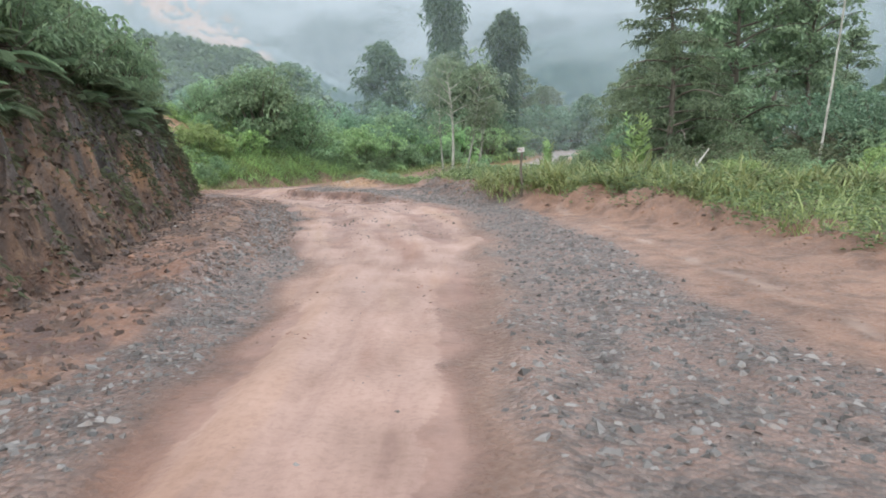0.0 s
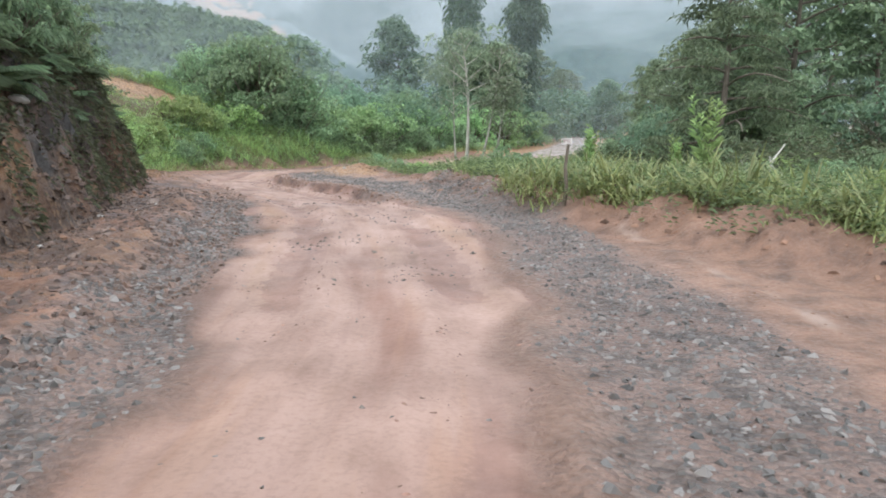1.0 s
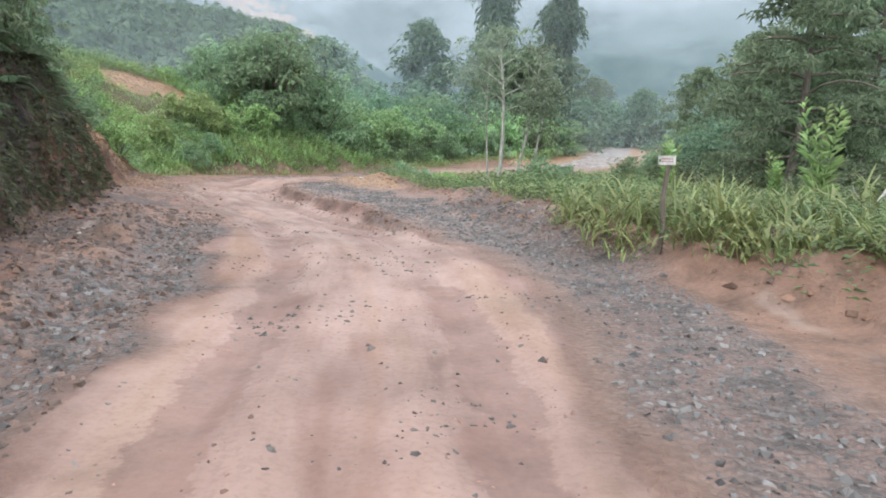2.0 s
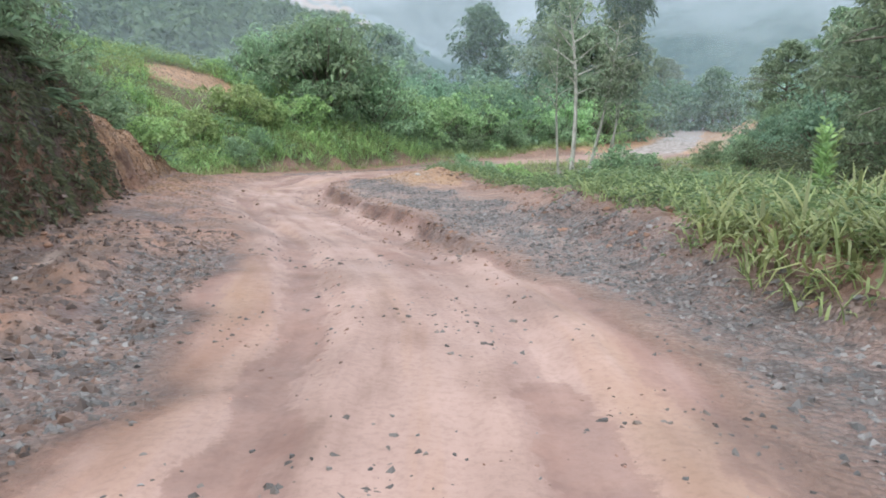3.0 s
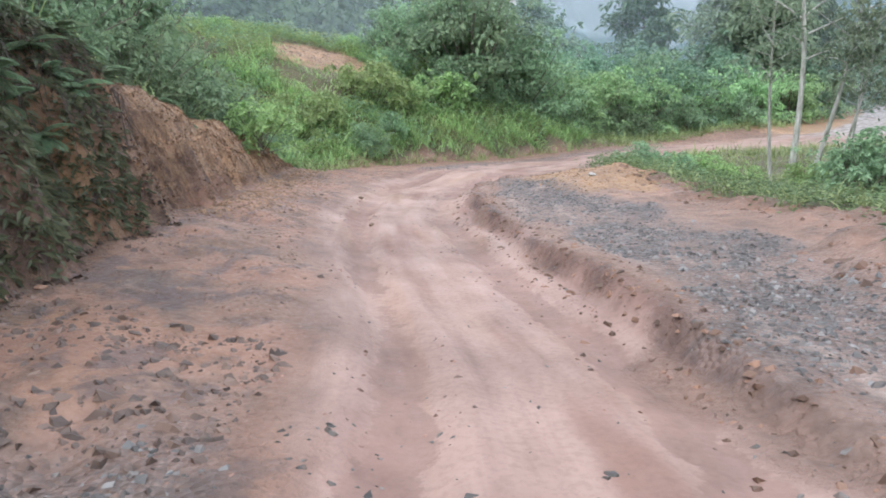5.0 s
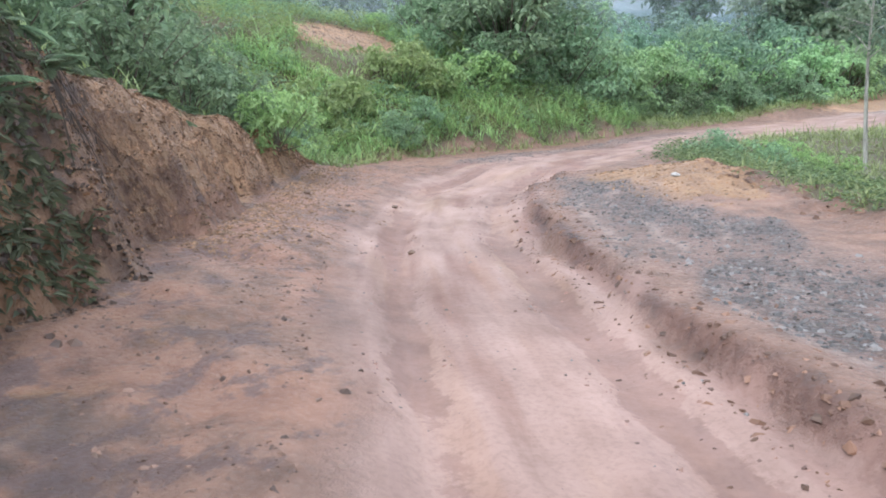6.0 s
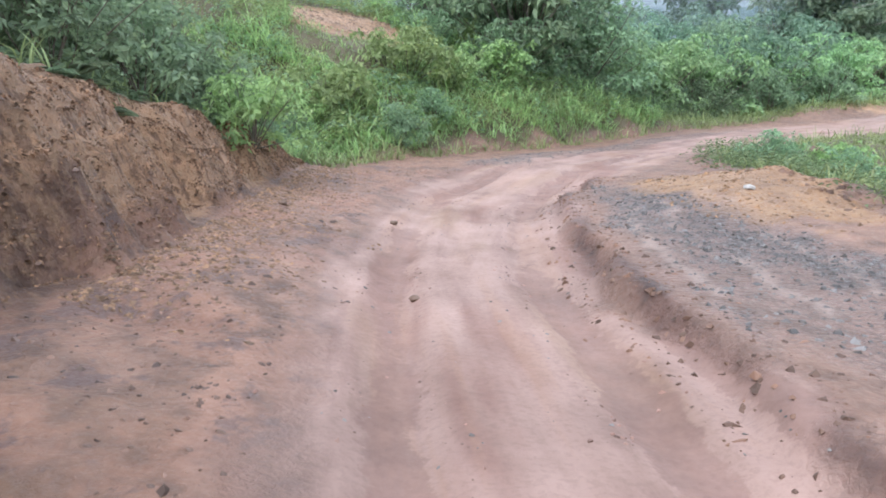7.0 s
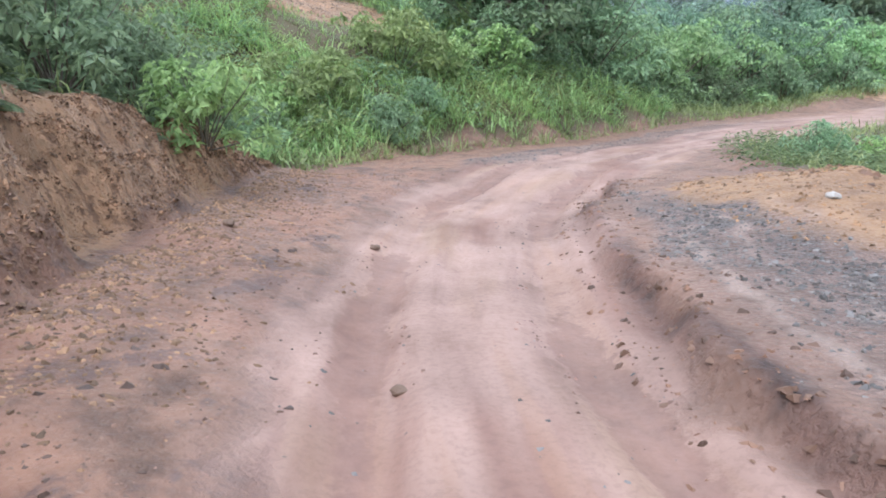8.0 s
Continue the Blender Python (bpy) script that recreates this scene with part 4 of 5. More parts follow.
for kind, x, y, s in [(0, -16.6, 53.5, 1.0), (0, -12.5, 53.1, 0.85), (2, -19, 57, 1.2), (1, -8.1, 62.0, 1.0), (1, -4.5, 68.0, 0.95), (2, -11.4, 70.5, 1.1), (0, -7.5, 76, 1.0), (2, -14.5, 78, 1.2), (0, -19.5, 70, 1.15), (1, -13.4, 65.5, 0.9), (2, -3.5, 86, 1.2), (0, -10, 92, 1.3), (2, -18, 90, 1.4), (0, -25, 84, 1.0), (2, -32, 80, 0.9), (0, -38, 74, 0.8), (2, 4.2, 86, 0.9), (0, 7.2, 108, 1.1), (2, 11.5, 116, 1.2), (0, 15.5, 128, 1.3), (2, 18.5, 136, 1.3),
                      (0, 27.5, 108, 1.3), (1, -0.5, 73, 1.0),
                      (2, -3, 78, 1.15), (1, 2.6, 80, 1.0), (0, -13.4, 58.5, 0.9), (2, 1, 90, 1.3), (1, 6, 92, 1.0), (2, 8.5, 100, 1.1), 
                      
                      (0, -19.5, 34.5, 0.75), (0, -17.5, 30.5, 0.7), (2, -19.5, 29, 0.85), (0, -16.8, 26.5, 0.65), (2, -15.87, 23.5, 0.6), (0, -14.35, 20.5, 0.55),
                      (2, -12.69, 17.0, 0.6), (0, -11.5, 13.0, 0.55), (2, -10.8, 9.5, 0.6), (0, -10.5, 5.5, 0.6), (2, -13.5, 11, 0.8), (2, -15.84, 16, 0.9), (0, -18.87, 21, 1.0), (2, -22.41, 26, 1.1), (2, -25, 32, 1.2),
                      (4, -15.6, 34.0, 0.6), (4, -16.0, 36.4, 0.45), (4, -14.9, 33.0, 0.45), (4, -14.4, 39.4, 0.5), (3, -16.3, 39.0, 0.85), (3, -17.0, 37.0, 0.8), (4, -14.4, 41.6, 0.45), (3, -15.0, 44.2, 0.65), (4, -16.9, 47.1, 0.6), 
                      (3, -14.1, 46.6, 0.8), (4, -14.3, 47.7, 0.9), (4, -13.5, 49.9, 0.9), (4, -12.1, 54.1, 0.9), (4, -10.3, 56.1, 0.8), (4, -7.5, 59.7, 0.9), (4, -4.5, 63.3, 0.9), (4, -1.3, 67.5, 1.0),
                      (3, -25.6, 46.0, 0.4), (3, -20.5, 50.0, 0.5), (3, -23.4, 51.0, 0.5), (0, -17.6, 49.6, 0.6), (3, -13.4, 31.5, 0.7), (4, -15.4, 32.0, 0.8), (4, -14.2, 29.8, 0.7), (4, -13.48, 27.6, 0.7), (4, -13.03, 25.0, 0.7),
                      (5, -7.0, 8.2, 0.9), (5, -7.4, 10.0, 1.0), (5, -7.97, 14.2, 1.0), (5, -8.94, 16.0, 0.95), (5, -9.81, 17.8, 1.0), (5, -10.72, 19.6, 1.0), (5, -11.48, 21.2, 0.9), (5, -8.6, 10.8, 1.25), (5, -9.3, 13.6, 1.3), (5, -10.8, 16.4, 1.3), (5, -12.2, 19.0, 1.3), (5, -13.11, 21.6, 1.2), (5, -6.6, 6.0, 0.9), (5, -13.45, 23.6, 0.8), (5, -14.14, 25.4, 0.8), (5, -14.78, 27.6, 0.8), (5, -15.4, 29.4, 0.8), (5, -16.0, 31.4, 0.9), (5, -8.0, 7.4, 1.2),
                      (1, 20.5, 64, 0.9), (2, 23, 75, 1.2), (0, 27, 72, 1.2), (2, 31, 86, 1.4), (0, 33, 100, 1.4), (2, 29, 117, 1.4), (2, 24, 122, 1.3), (0, 21, 132, 1.3), (2, 12, 128, 1.2),
                      (5, -7.96, 16.8, 0.7), (5, -8.71, 18.4, 0.75), (5, -9.13, 19.8, 0.75), (5, -9.46, 20.9, 0.6), (5, -7.22, 15.2, 0.7), (5, -6.7, 13.4, 0.65), (5, -6.4, 11.6, 0.65), (5, -6.1, 9.8, 0.65),
                      (4, 3.4, 17.2, 0.19), (3, 4.1, 16.3, 0.19), (4, 2.7, 18.8, 0.17), (4, 4.9, 15.2, 0.19), (3, 5.4, 13.6, 0.3), (4, 3.8, 18.4, 0.15), (4, 5.0, 17.4, 0.17), (3, 1.6, 20.4, 0.15), (4, 6.2, 15.8, 0.3), (3, 3.1, 20.2, 0.14), (4, 5.8, 19.6, 0.28), (4, 1.4, 23.0, 0.17), (3, 2.6, 24.4, 0.22), (4, -3.4, 36.0, 0.35), (3, -2.2, 33.6, 0.3), (4, -4.6, 38.6, 0.4), (3, -3.0, 41.4, 0.45), (3, -2.0, 38.8, 0.4),
                      # along the forest edge
                      (4, 8.1, 20.8, 0.34), (4, 9.4, 19.0, 0.36), (4, 10.5, 22.5, 0.42), (4, 9.6, 25.4, 0.36), (4, 11.8, 26.5, 0.5), (4, 8.6, 27.2, 0.36), (3, 9.8, 16.6, 0.4), (4, 11.5, 18.5, 0.45), (4, 13.5, 22.0, 0.5), (4, 8.8, 29.5, 0.6), (3, 12.2, 20.6, 0.6), (3, 10.2, 27.5, 0.6), (4, 14.6, 25.0, 0.7),
                      (0, 12.5, 33.0, 0.45), (2, 17.0, 29.5, 0.7), (0, 19.5, 26.0, 0.8), (2, 17.5, 33.5, 0.8), (0, 11.6, 37.0, 0.8),
                      (2, 13.4, 51.0, 0.9), (4, 7.0, 51.1, 0.6), (4, 9.2, 54.4, 0.8), (2, 9.6, 50.2, 0.42), (4, 8.2, 48.4, 0.7), (2, 12.4, 61.0, 0.6), (0, 15.0, 66.5, 0.65), (2, 15.2, 55.0, 0.9), (4, 1.0, 37.6, 0.75), (4, 1.9, 39.0, 0.65), (3, -0.2, 38.2, 0.5), (4, 2.5, 41.5, 0.6)]:
    again(SHRUBS[6 if y > 79 and kind != 1 else kind], x, y, rs.uniform(0, 360), s * rs.uniform(0.92, 1.08), 0.1)

# ferns on the cut bank


def frond_mesh(seed, length=1.0):
    rs = np.random.RandomState(seed)
    lv = Leaves()
    t = np.linspace(0.06, 1, 38)
    line = np.stack([t * 0.85, 0 * t, 0.55 * t - 0.75 * t**2], 1) * length
    for k, p in enumerate(line[:-1]):
        d = line[k + 1] - p
        w = 0.30 * length * math.sin(math.pi * min(1, 0.12 + 0.88 * t[k])) ** 0.8 + 0.03
        for s in (-1, 1):
            lv.add([p], [d / np.linalg.norm(d) * 0.55 + np.array([0, s, -0.12])], w * rs.uniform(0.8, 1.1), 0.034 * length, rs, 0.85, 0.18)
    lv.add([line[0] * 0], [line[-1]], np.linalg.norm(line[-1]), 0.02, rs, 0.9, 0)
    return lv.mesh("frond", leaf_fern)


FRONDS = [frond_mesh(s, l) for s, l in ((1, 1.0), (2, 1.15), (3, 0.85))]
rs = np.random.RandomState(61)


def fern(x, y, size, label="green fern with arching fronds hanging over the bank", z=None):
    ob = thing("fern", x, y, label, "fern", "bank ferns", 0.02)
    for k in range(8):
        p = part("frond", FRONDS[k % 3], ob)
        s = size * rs.uniform(0.75, 1.2)
        p.matrix_basis = pose(0, 0, 0.03, rs.uniform(-14, 14), rs.uniform(-38, 8), k * 45 + rs.uniform(-16, 16)) @ Matrix.Scale(s, 4)
    return ob


for k in range(220):
    y = 3.0 + k * 0.14 + rs.uniform(-0.2, 0.2)
    if k % 2 and y > 25:
        continue
    hb = float(along(BANK, y))
    if hb < 0.25:
        continue
    inside = hb * float(along(LEAN, y)) + (rs.uniform(-0.4, 0.8) if y < 22.8 else rs.uniform(-0.05, 1.2))
    fern(float(along(LEFT, y)) - inside / 0.86, y, rs.uniform(0.28, 0.58) * (1.55 if y < 15 else 1.0 if y < 24 else 0.7))

# ---------------------------------------------------------------- grass, weeds and litter


def scatter(rs, n, x0, x1, y0, y1, keep):
    x, y = rs.uniform(x0, x1, n), rs.uniform(y0, y1, n)
    k = keep(x, y)
    return x[k], y[k]


def blades(seed, x, y, length, width, droop, mat, name, label, category="grass"):
    rs = np.random.RandomState(seed)
    n = len(x)
    z = land(x, y)
    a = rs.uniform(0, 2 * math.pi, n)
    tilt = np.abs(rs.normal(0.0, 0.42, n)) + 0.05
    ln = length * rs.uniform(0.35, 1.25, n) * (0.5 + 0.85 * (0.9 * ripple(x, y, 2.2) + 0.5).clip(0, 1))
    flat = np.stack([np.cos(a), np.sin(a), 0 * a], 1)
    side = np.stack([-np.sin(a), np.cos(a), 0 * a], 1) * (width * rs.uniform(0.6, 1.4, n))[:, None]
    bend = droop * rs.uniform(0.35, 1.5, n)
    rings, p = [], np.stack([x, y, z - 0.03], 1)
    for k, w in enumerate((0.42, 0.5, 0.38, 0.0)):
        rings += [p - side * w, p + side * w] if w else [p]
        lean = tilt + bend * (0.2 + 0.55 * k)
        p = p + (flat * np.sin(lean)[:, None] + np.array([0, 0, 1.0]) * np.cos(lean)[:, None]) * (ln / 3)[:, None]
    v = np.stack(rings, 1).reshape(-1, 3)
    i = np.arange(0, len(v), 7)
    me = mesh_of(name, v, [np.stack([i, i + 1, i + 3, i + 2], 1), np.stack([i + 2, i + 3, i + 5, i + 4], 1), np.stack([i + 4, i + 5, i + 6], 1)], mat)
    return tagged(new(name, me), label, category, kind="stuff")


rs = np.random.RandomState(71)


def verge_right(x, y):
    e = x - along(RIGHT, y) + 0.35 * ripple(x, y, 1.7)
    gap_ = (x > 0.9 + 0.11 * (y - 38)) & (x < 7) & (y > 42) & (y < 53)
    return ~gap_ & (e > 0.25 - 0.35 * (1 - smooth(y, 10, 14)) - 0.9 * smooth(y, 13.5, 16.5) * (1 - smooth(y, 17.5, 19.5))) & (rs.uniform(0, 1, len(x)) < np.clip(1.3 - 0.06 * e, 0.25, 1))


gx, gy = scatter(rs, 52000, -7, 14, 7, 22.5, verge_right)
blades(72, gx, gy, 0.5, 0.021, 1.1, grass_mat, "grass", "tall rain-wet green grass on the verge")
gx, gy = scatter(rs, 62000, -7, 16, 22.5, 62, verge_right)
blades(73, gx, gy, 0.50, 0.024, 1.1, grass_mat, "grass", "rough green grass inside the bend")


gx, gy = scatter(rs, 42000, 4, 34, -14, 34, lambda x, y: verge_right(x, y) & ((x > 13.5 + ripple(x, y, 3.0)) | (y < 7.5 + ripple(x, y, 3.0))))
blades(76, gx, gy, 0.6, 0.045, 1.1, grass_mat, "grass", "rough grass beyond the verge")


def below_patch(x, y):
    """1 on the slipped soil of the slope and just below it."""
    s = np.clip((46.4 - y) / 3.4, 0, 1)
    return np.exp(-(((x + 20.3 - 1.9 * s) / (2.5 - 0.6 * s)) ** 2) - (np.maximum(np.maximum(y - 46.4, 43.2 - y), 0) / 1.6) ** 2)


gx, gy = scatter(rs, 12000, -2, 8, 36.5, 53.5, lambda x, y: (x - along(RIGHT, y) + 0.35 * ripple(x, y, 1.7) > 0.25) & ~verge_right(x, y))
blades(77, gx, gy, 0.36, 0.024, 1.0, grass_mat, "grass", "short trodden grass near the stakes")


def verge_left(x, y):
    d = along(LEFT, y) - x + 0.4 * ripple(x, y, 2.0)
    bare = below_patch(x, y)
    return (d > 0.1) & (y > 33.5 + 0.0 * x) & (bare < 0.25) & (rs.uniform(0, 1, len(x)) < np.clip(1.2 - 0.05 * d, 0.2, 1))


gx, gy = scatter(rs, 42000, -30, 3, 33.5, 72, verge_left)
blades(74, gx, gy, 0.7, 0.03, 1.0, grass_mat, "grass", "long bright grass on the slope beside the bend")
gx, gy = scatter(rs, 46000, -26, -9, 33.6, 56, lambda x, y: (along(LEFT, y) - x > 0.8) & (along(LEFT, y) - x < 10) & (below_patch(x, y) < 0.3) & (ripple(x, y, 3.4) > -0.4))
blades(81, gx, gy, 0.95, 0.034, 1.2, leaf_lime, "grass", "tall soft yellow-green grass on the slope")
gx, gy = scatter(rs, 9000, -24, -15, 40, 50, lambda x, y: (below_patch(x, y) >= 0.25) & (np.exp(-(((x + 20.3) / 2.2) ** 2) - ((y - 46.4) / 2.3) ** 2) < rs.uniform(0.2, 0.5, len(x))))
blades(80, gx, gy, 0.3, 0.03, 1.0, leaf_lime, "grass", "short bright grass round the slipped soil")
gx, gy = scatter(rs, 16000, -22, -6, 2, 34, lambda x, y: (along(LEFT, y) - x) * 0.86 > along(BANK, y) * along(LEAN, y) + 0.2)
blades(75, gx, gy, 0.6, 0.022, 1.1, grass_mat, "grass", "grass and weeds on top of the cut bank")

gx, gy = scatter(rs, 52000, -17, 4, 35, 70, lambda x, y: (along(LEFT, y) - x + 0.3 * ripple(x, y, 1.6) > 0.0) & (along(LEFT, y) - x < 3.6))
blades(78, gx, gy, 0.36, 0.026, 1.0, grass_mat, "grass", "strip of yellow-green grass along the outside of the bend")
gx, gy = scatter(rs, 17000, 0.2, 8, 12, 21, lambda x, y: (x > 0.4 + 0.2 * (y - 17) + 0.4 * ripple(x, y, 1.8)) & (x - along(RIGHT, y) > 0.3 - 0.65 * smooth(y, 14, 16.5) * (1 - smooth(y, 18, 19.5))) & (x - along(RIGHT, y) < 4.5) & (ripple(x, y, 2.0) > -0.25))
blades(79, gx, gy, 0.62, 0.036, 1.25, grass_mat, "reeds", "coarse broad-bladed reed grass arching over the verge", "reeds")

weeds = Leaves()
wx, wy = scatter(rs, 52000, -7, 13, 7, 44, lambda x, y: (x - along(RIGHT, y) + 0.6 * ripple(x, y, 1.5) > -0.4 + 0.35 * smooth(y, 17, 19)) & (x - along(RIGHT, y) < 4.0) & (ripple(x, y, 2.4) > -0.3))
wz = land(wx, wy)
for j in range(3):
    hgt = rs.uniform(0.03, 0.36, len(wx))
    a = rs.uniform(0, 2 * math.pi, len(wx))
    weeds.add(np.stack([wx + rs.normal(size=len(wx)) * 0.06, wy + rs.normal(size=len(wx)) * 0.06, wz + hgt], 1),
              np.stack([np.cos(a), np.sin(a), rs.uniform(-0.1, 0.6, len(wx))], 1), rs.uniform(0.05, 0.13, len(wx)), rs.uniform(0.025, 0.055, len(wx)), rs, 0.8, 0.3)
tagged(new("weeds", weeds.mesh("weeds", leaf_weed)), "low dark broad-leaved weeds trailing over the dug soil of the verge", "weeds", kind="stuff")

# brush: leafy growth knitting the slope together behind the bend and along the thicket's foot


def brush(seed, n, x0, x1, y0, y1, keep, tall, leaf, mat, label):
    rs = np.random.RandomState(seed)
    x, y = rs.uniform(x0, x1, n), rs.uniform(y0, y1, n)
    k = keep(x, y)
    x, y = x[k], y[k]
    top = tall * (0.35 + 0.9 * (0.5 + 0.8 * ripple(x, y, 2.7)).clip(0, 1))
    h = top * rs.uniform(0.1, 1.0, len(x)) ** 0.7
    a = rs.uniform(0, 2 * math.pi, len(x))
    lv = Leaves()
    lv.add(np.stack([x, y, land(x, y) + h], 1), np.stack([np.cos(a), np.sin(a), rs.uniform(-0.3, 0.7, len(x))], 1), leaf * rs.uniform(0.6, 1.4, len(x)), leaf * rs.uniform(0.3, 0.6, len(x)), rs, 0.7, 0.3)
    return tagged(new("brush", lv.mesh("brush", mat)), label, "undergrowth", kind="stuff")


def slope_zone(x, y):
    d = along(LEFT, y) - x + 0.5 * ripple(x, y, 2.0)
    bare = below_patch(x, y)
    return (d > 1.0) & (bare < 0.35)


brush(171, 44000, -27, -9, 33.6, 55, lambda x, y: slope_zone(x, y) & (ripple(x + 7, y, 3.6) > -0.35), 0.7, 0.14, leaf_lime, "bright yellow-green scrub covering the slope")
brush(172, 34000, -27, -9, 33.6, 55, lambda x, y: slope_zone(x, y) & (ripple(x + 7, y, 3.6) < 0.0), 0.75, 0.16, leaf_mid, "green scrub in the hollows of the slope")
# under the forest trees the dark creeper leaf colour paints in deep shade
brush(174, 36000, 7.5, 26, 25, 50, lambda x, y: (x - along(RIGHT, y) > 6) & (x > 8 + 0.5 * ripple(x, y, 3.0)), 1.4, 0.2, leaf_creeper, "dark undergrowth beneath the forest trees")
brush(173, 30000, -14, 4, 48, 76, lambda x, y: (along(LEFT, y) - x > 1.9) & (along(LEFT, y) - x < 5.5), 1.3, 0.18, leaf_mid, "scrub along the foot of the thicket")

def on_face(y, s):
    """The spot at the part s of the way up the cut face, at the stretch y."""
    w = along(BANK, y) * along(LEAN, y) + 0.05
    x = along(LEFT, y) - s * w / 0.86
    return x + (0.35 * ripple(x * 0.3, y, 3.1) + 0.13 * ripple(x * 0.15, y + 3, 0.95, 3)) / 0.86


# hanging roots, creepers and leaves on the shaded face of the cut bank
creeper = Leaves()
cy_ = rs.uniform(2, 23.7, 80000)
cd_ = rs.uniform(0.0, 1.0, 80000)
cx_ = on_face(cy_, cd_ * 1.25)
keep_ = (cy_ < 22.9 + 0.35 * ripple(cd_ * 3.0, cy_, 0.8) + 0.5 * (cd_ - 0.5)) & (ripple(cd_ * 2.6, cy_, 1.9) + 1.3 * (cd_ - 0.45 + 0.75 * smooth(cy_, 14.5, 18.5)) + 0.35 * rs.normal(size=80000) > 0.0)
cx_, cy_ = cx_[keep_], cy_[keep_]
cz_ = land(cx_, cy_)
a = rs.uniform(0, 2 * math.pi, len(cx_))
creeper.add(np.stack([cx_, cy_, cz_ + rs.uniform(-0.2, 0.12, len(cx_))], 1), np.stack([np.cos(a) * 0.8 + 0.45, np.sin(a) * 0.8, rs.uniform(-0.7, 0.5, len(a))], 1),
            rs.uniform(0.06, 0.15, len(cx_)), rs.uniform(0.025, 0.06, len(cx_)), rs, 0.6, 0.3)
tagged(new("creepers", creeper.mesh("creepers", leaf_creeper)), "dark creeping plants matted over the cut bank", "creeper", kind="stuff")


# thin dead roots and dry stems hanging down the face
ry_ = rs.uniform(3, 24.5, 900)
rx_ = on_face(ry_, rs.uniform(0.45, 1.15, 900))
rz_ = land(rx_, ry_)
ln_ = rs.uniform(0.25, 0.9, 900)
top_ = np.stack([rx_ + 0.05, ry_, rz_ + 0.05], 1)
end_ = top_ + np.stack([0.30 * ln_ + 0.05 * rs.normal(size=900), 0.12 * rs.normal(size=900), -ln_ * 0.9], 1)
wid_ = np.stack([0 * ln_, rs.uniform(0.006, 0.012, 900), 0 * ln_], 1)
rv_ = np.stack([top_ - wid_, top_ + wid_, end_ + wid_ * 0.4, end_ - wid_ * 0.4], 1).reshape(-1, 3)
tagged(new("roots", mesh_of("roots", rv_, np.arange(len(rv_)).reshape(-1, 4), leaf_dead)), "thin dry roots hanging down the cut bank", "roots", kind="stuff")


# ---------------------------------------------------------------- stones
def stones(seed, x, y, lo, hi, mat, name, label, category, sink=0.3, tumble=False):
    """Many small broken stones, each a lopsided wedge of its own."""
    rs = np.random.RandomState(seed)
    n = len(x)
    z = land(x, y)
    s = lo + (hi - lo) * rs.uniform(0, 1, n) ** 2.2
    shape = np.array([[-1, -0.7, 0], [0.2, -1, 0], [1, -0.2, 0], [0.6, 0.9, 0], [-0.6, 0.8, 0], [-0.5, -0.3, 1], [0.45, -0.35, 0.9], [0.1, 0.5, 0.8]], float)
    v = shape[None] * (1 + 0.35 * rs.normal(size=(n, 8, 3))) * np.array([1, 0.8, 0.62])
    a = rs.uniform(0, 2 * math.pi, n)
    ca, sa = np.cos(a)[:, None], np.sin(a)[:, None]
    v = np.stack([v[..., 0] * ca - v[..., 1] * sa, v[..., 0] * sa + v[..., 1] * ca, v[..., 2] - sink], -1) * (0.5 * s)[:, None, None]
    if tumble:
        q = np.linalg.qr(rs.normal(size=(n, 3, 3)))[0]
        v = np.einsum("nij,nkj->nki", q, v)
    v = v + np.stack([x, y, z], 1)[:, None]
    tri = np.array([[0, 1, 5], [1, 6, 5], [1, 2, 6], [2, 3, 6], [3, 7, 6], [3, 4, 7], [4, 5, 7], [4, 0, 5], [5, 6, 7]])
    f = (tri[None] + 8 * np.arange(n)[:, None, None]).reshape(-1, 3)
    return tagged(new(name, mesh_of(name, v.reshape(-1, 3), f, mat)), label, category, kind="stuff")


rs = np.random.RandomState(81)
root_mat = stone_material("dark_bank_soil", (0.085, 0.055, 0.038), 0.8)
bank_mat = stone_material("bank_crumbs", (0.215, 0.122, 0.068), 0.85)
spoil_mat = stone_material("orange_clay", (0.21, 0.118, 0.058), 0.7)


def chosen(key, lo):
    def keep(x, y):
        return zones(x, y)[key] * (0.6 + 0.8 * rs.uniform(0, 1, len(x))) > lo
    return keep


gx, gy = scatter(rs, 60000, -6, 4, 3, 24, chosen("gravel", 0.62))
stones(82, gx, gy, 0.028, 0.105, gravel_mat, "gravel", "loose grey crushed stone on the road edge", "gravel")
gx, gy = scatter(rs, 42000, -9, 1, 22, 36, chosen("gravel", 0.6))
stones(83, gx, gy, 0.02, 0.09, gravel_mat, "gravel", "grey crushed stone beside the washed-out step", "gravel")
gx, gy = scatter(rs, 9000, -13, -8, 36, 58, chosen("gravel", 0.45))
stones(84, gx, gy, 0.03, 0.10, gravel_mat, "gravel", "grey gravel strip along the outside of the bend", "gravel")
bench_mat = stone_material("wet_brown_clods", (0.105, 0.066, 0.049), 0.6)
damp_mat = stone_material("damp_brown_crumbs", (0.145, 0.086, 0.06), 0.65)


def bench(thin):
    return lambda x, y: (x > along(LEFT, y) - 0.3) & (x < along(MUD_L, y) - 0.2) & (ripple(x, y, 1.3) + rs.uniform(-0.9, 0.9, len(x)) > thin)


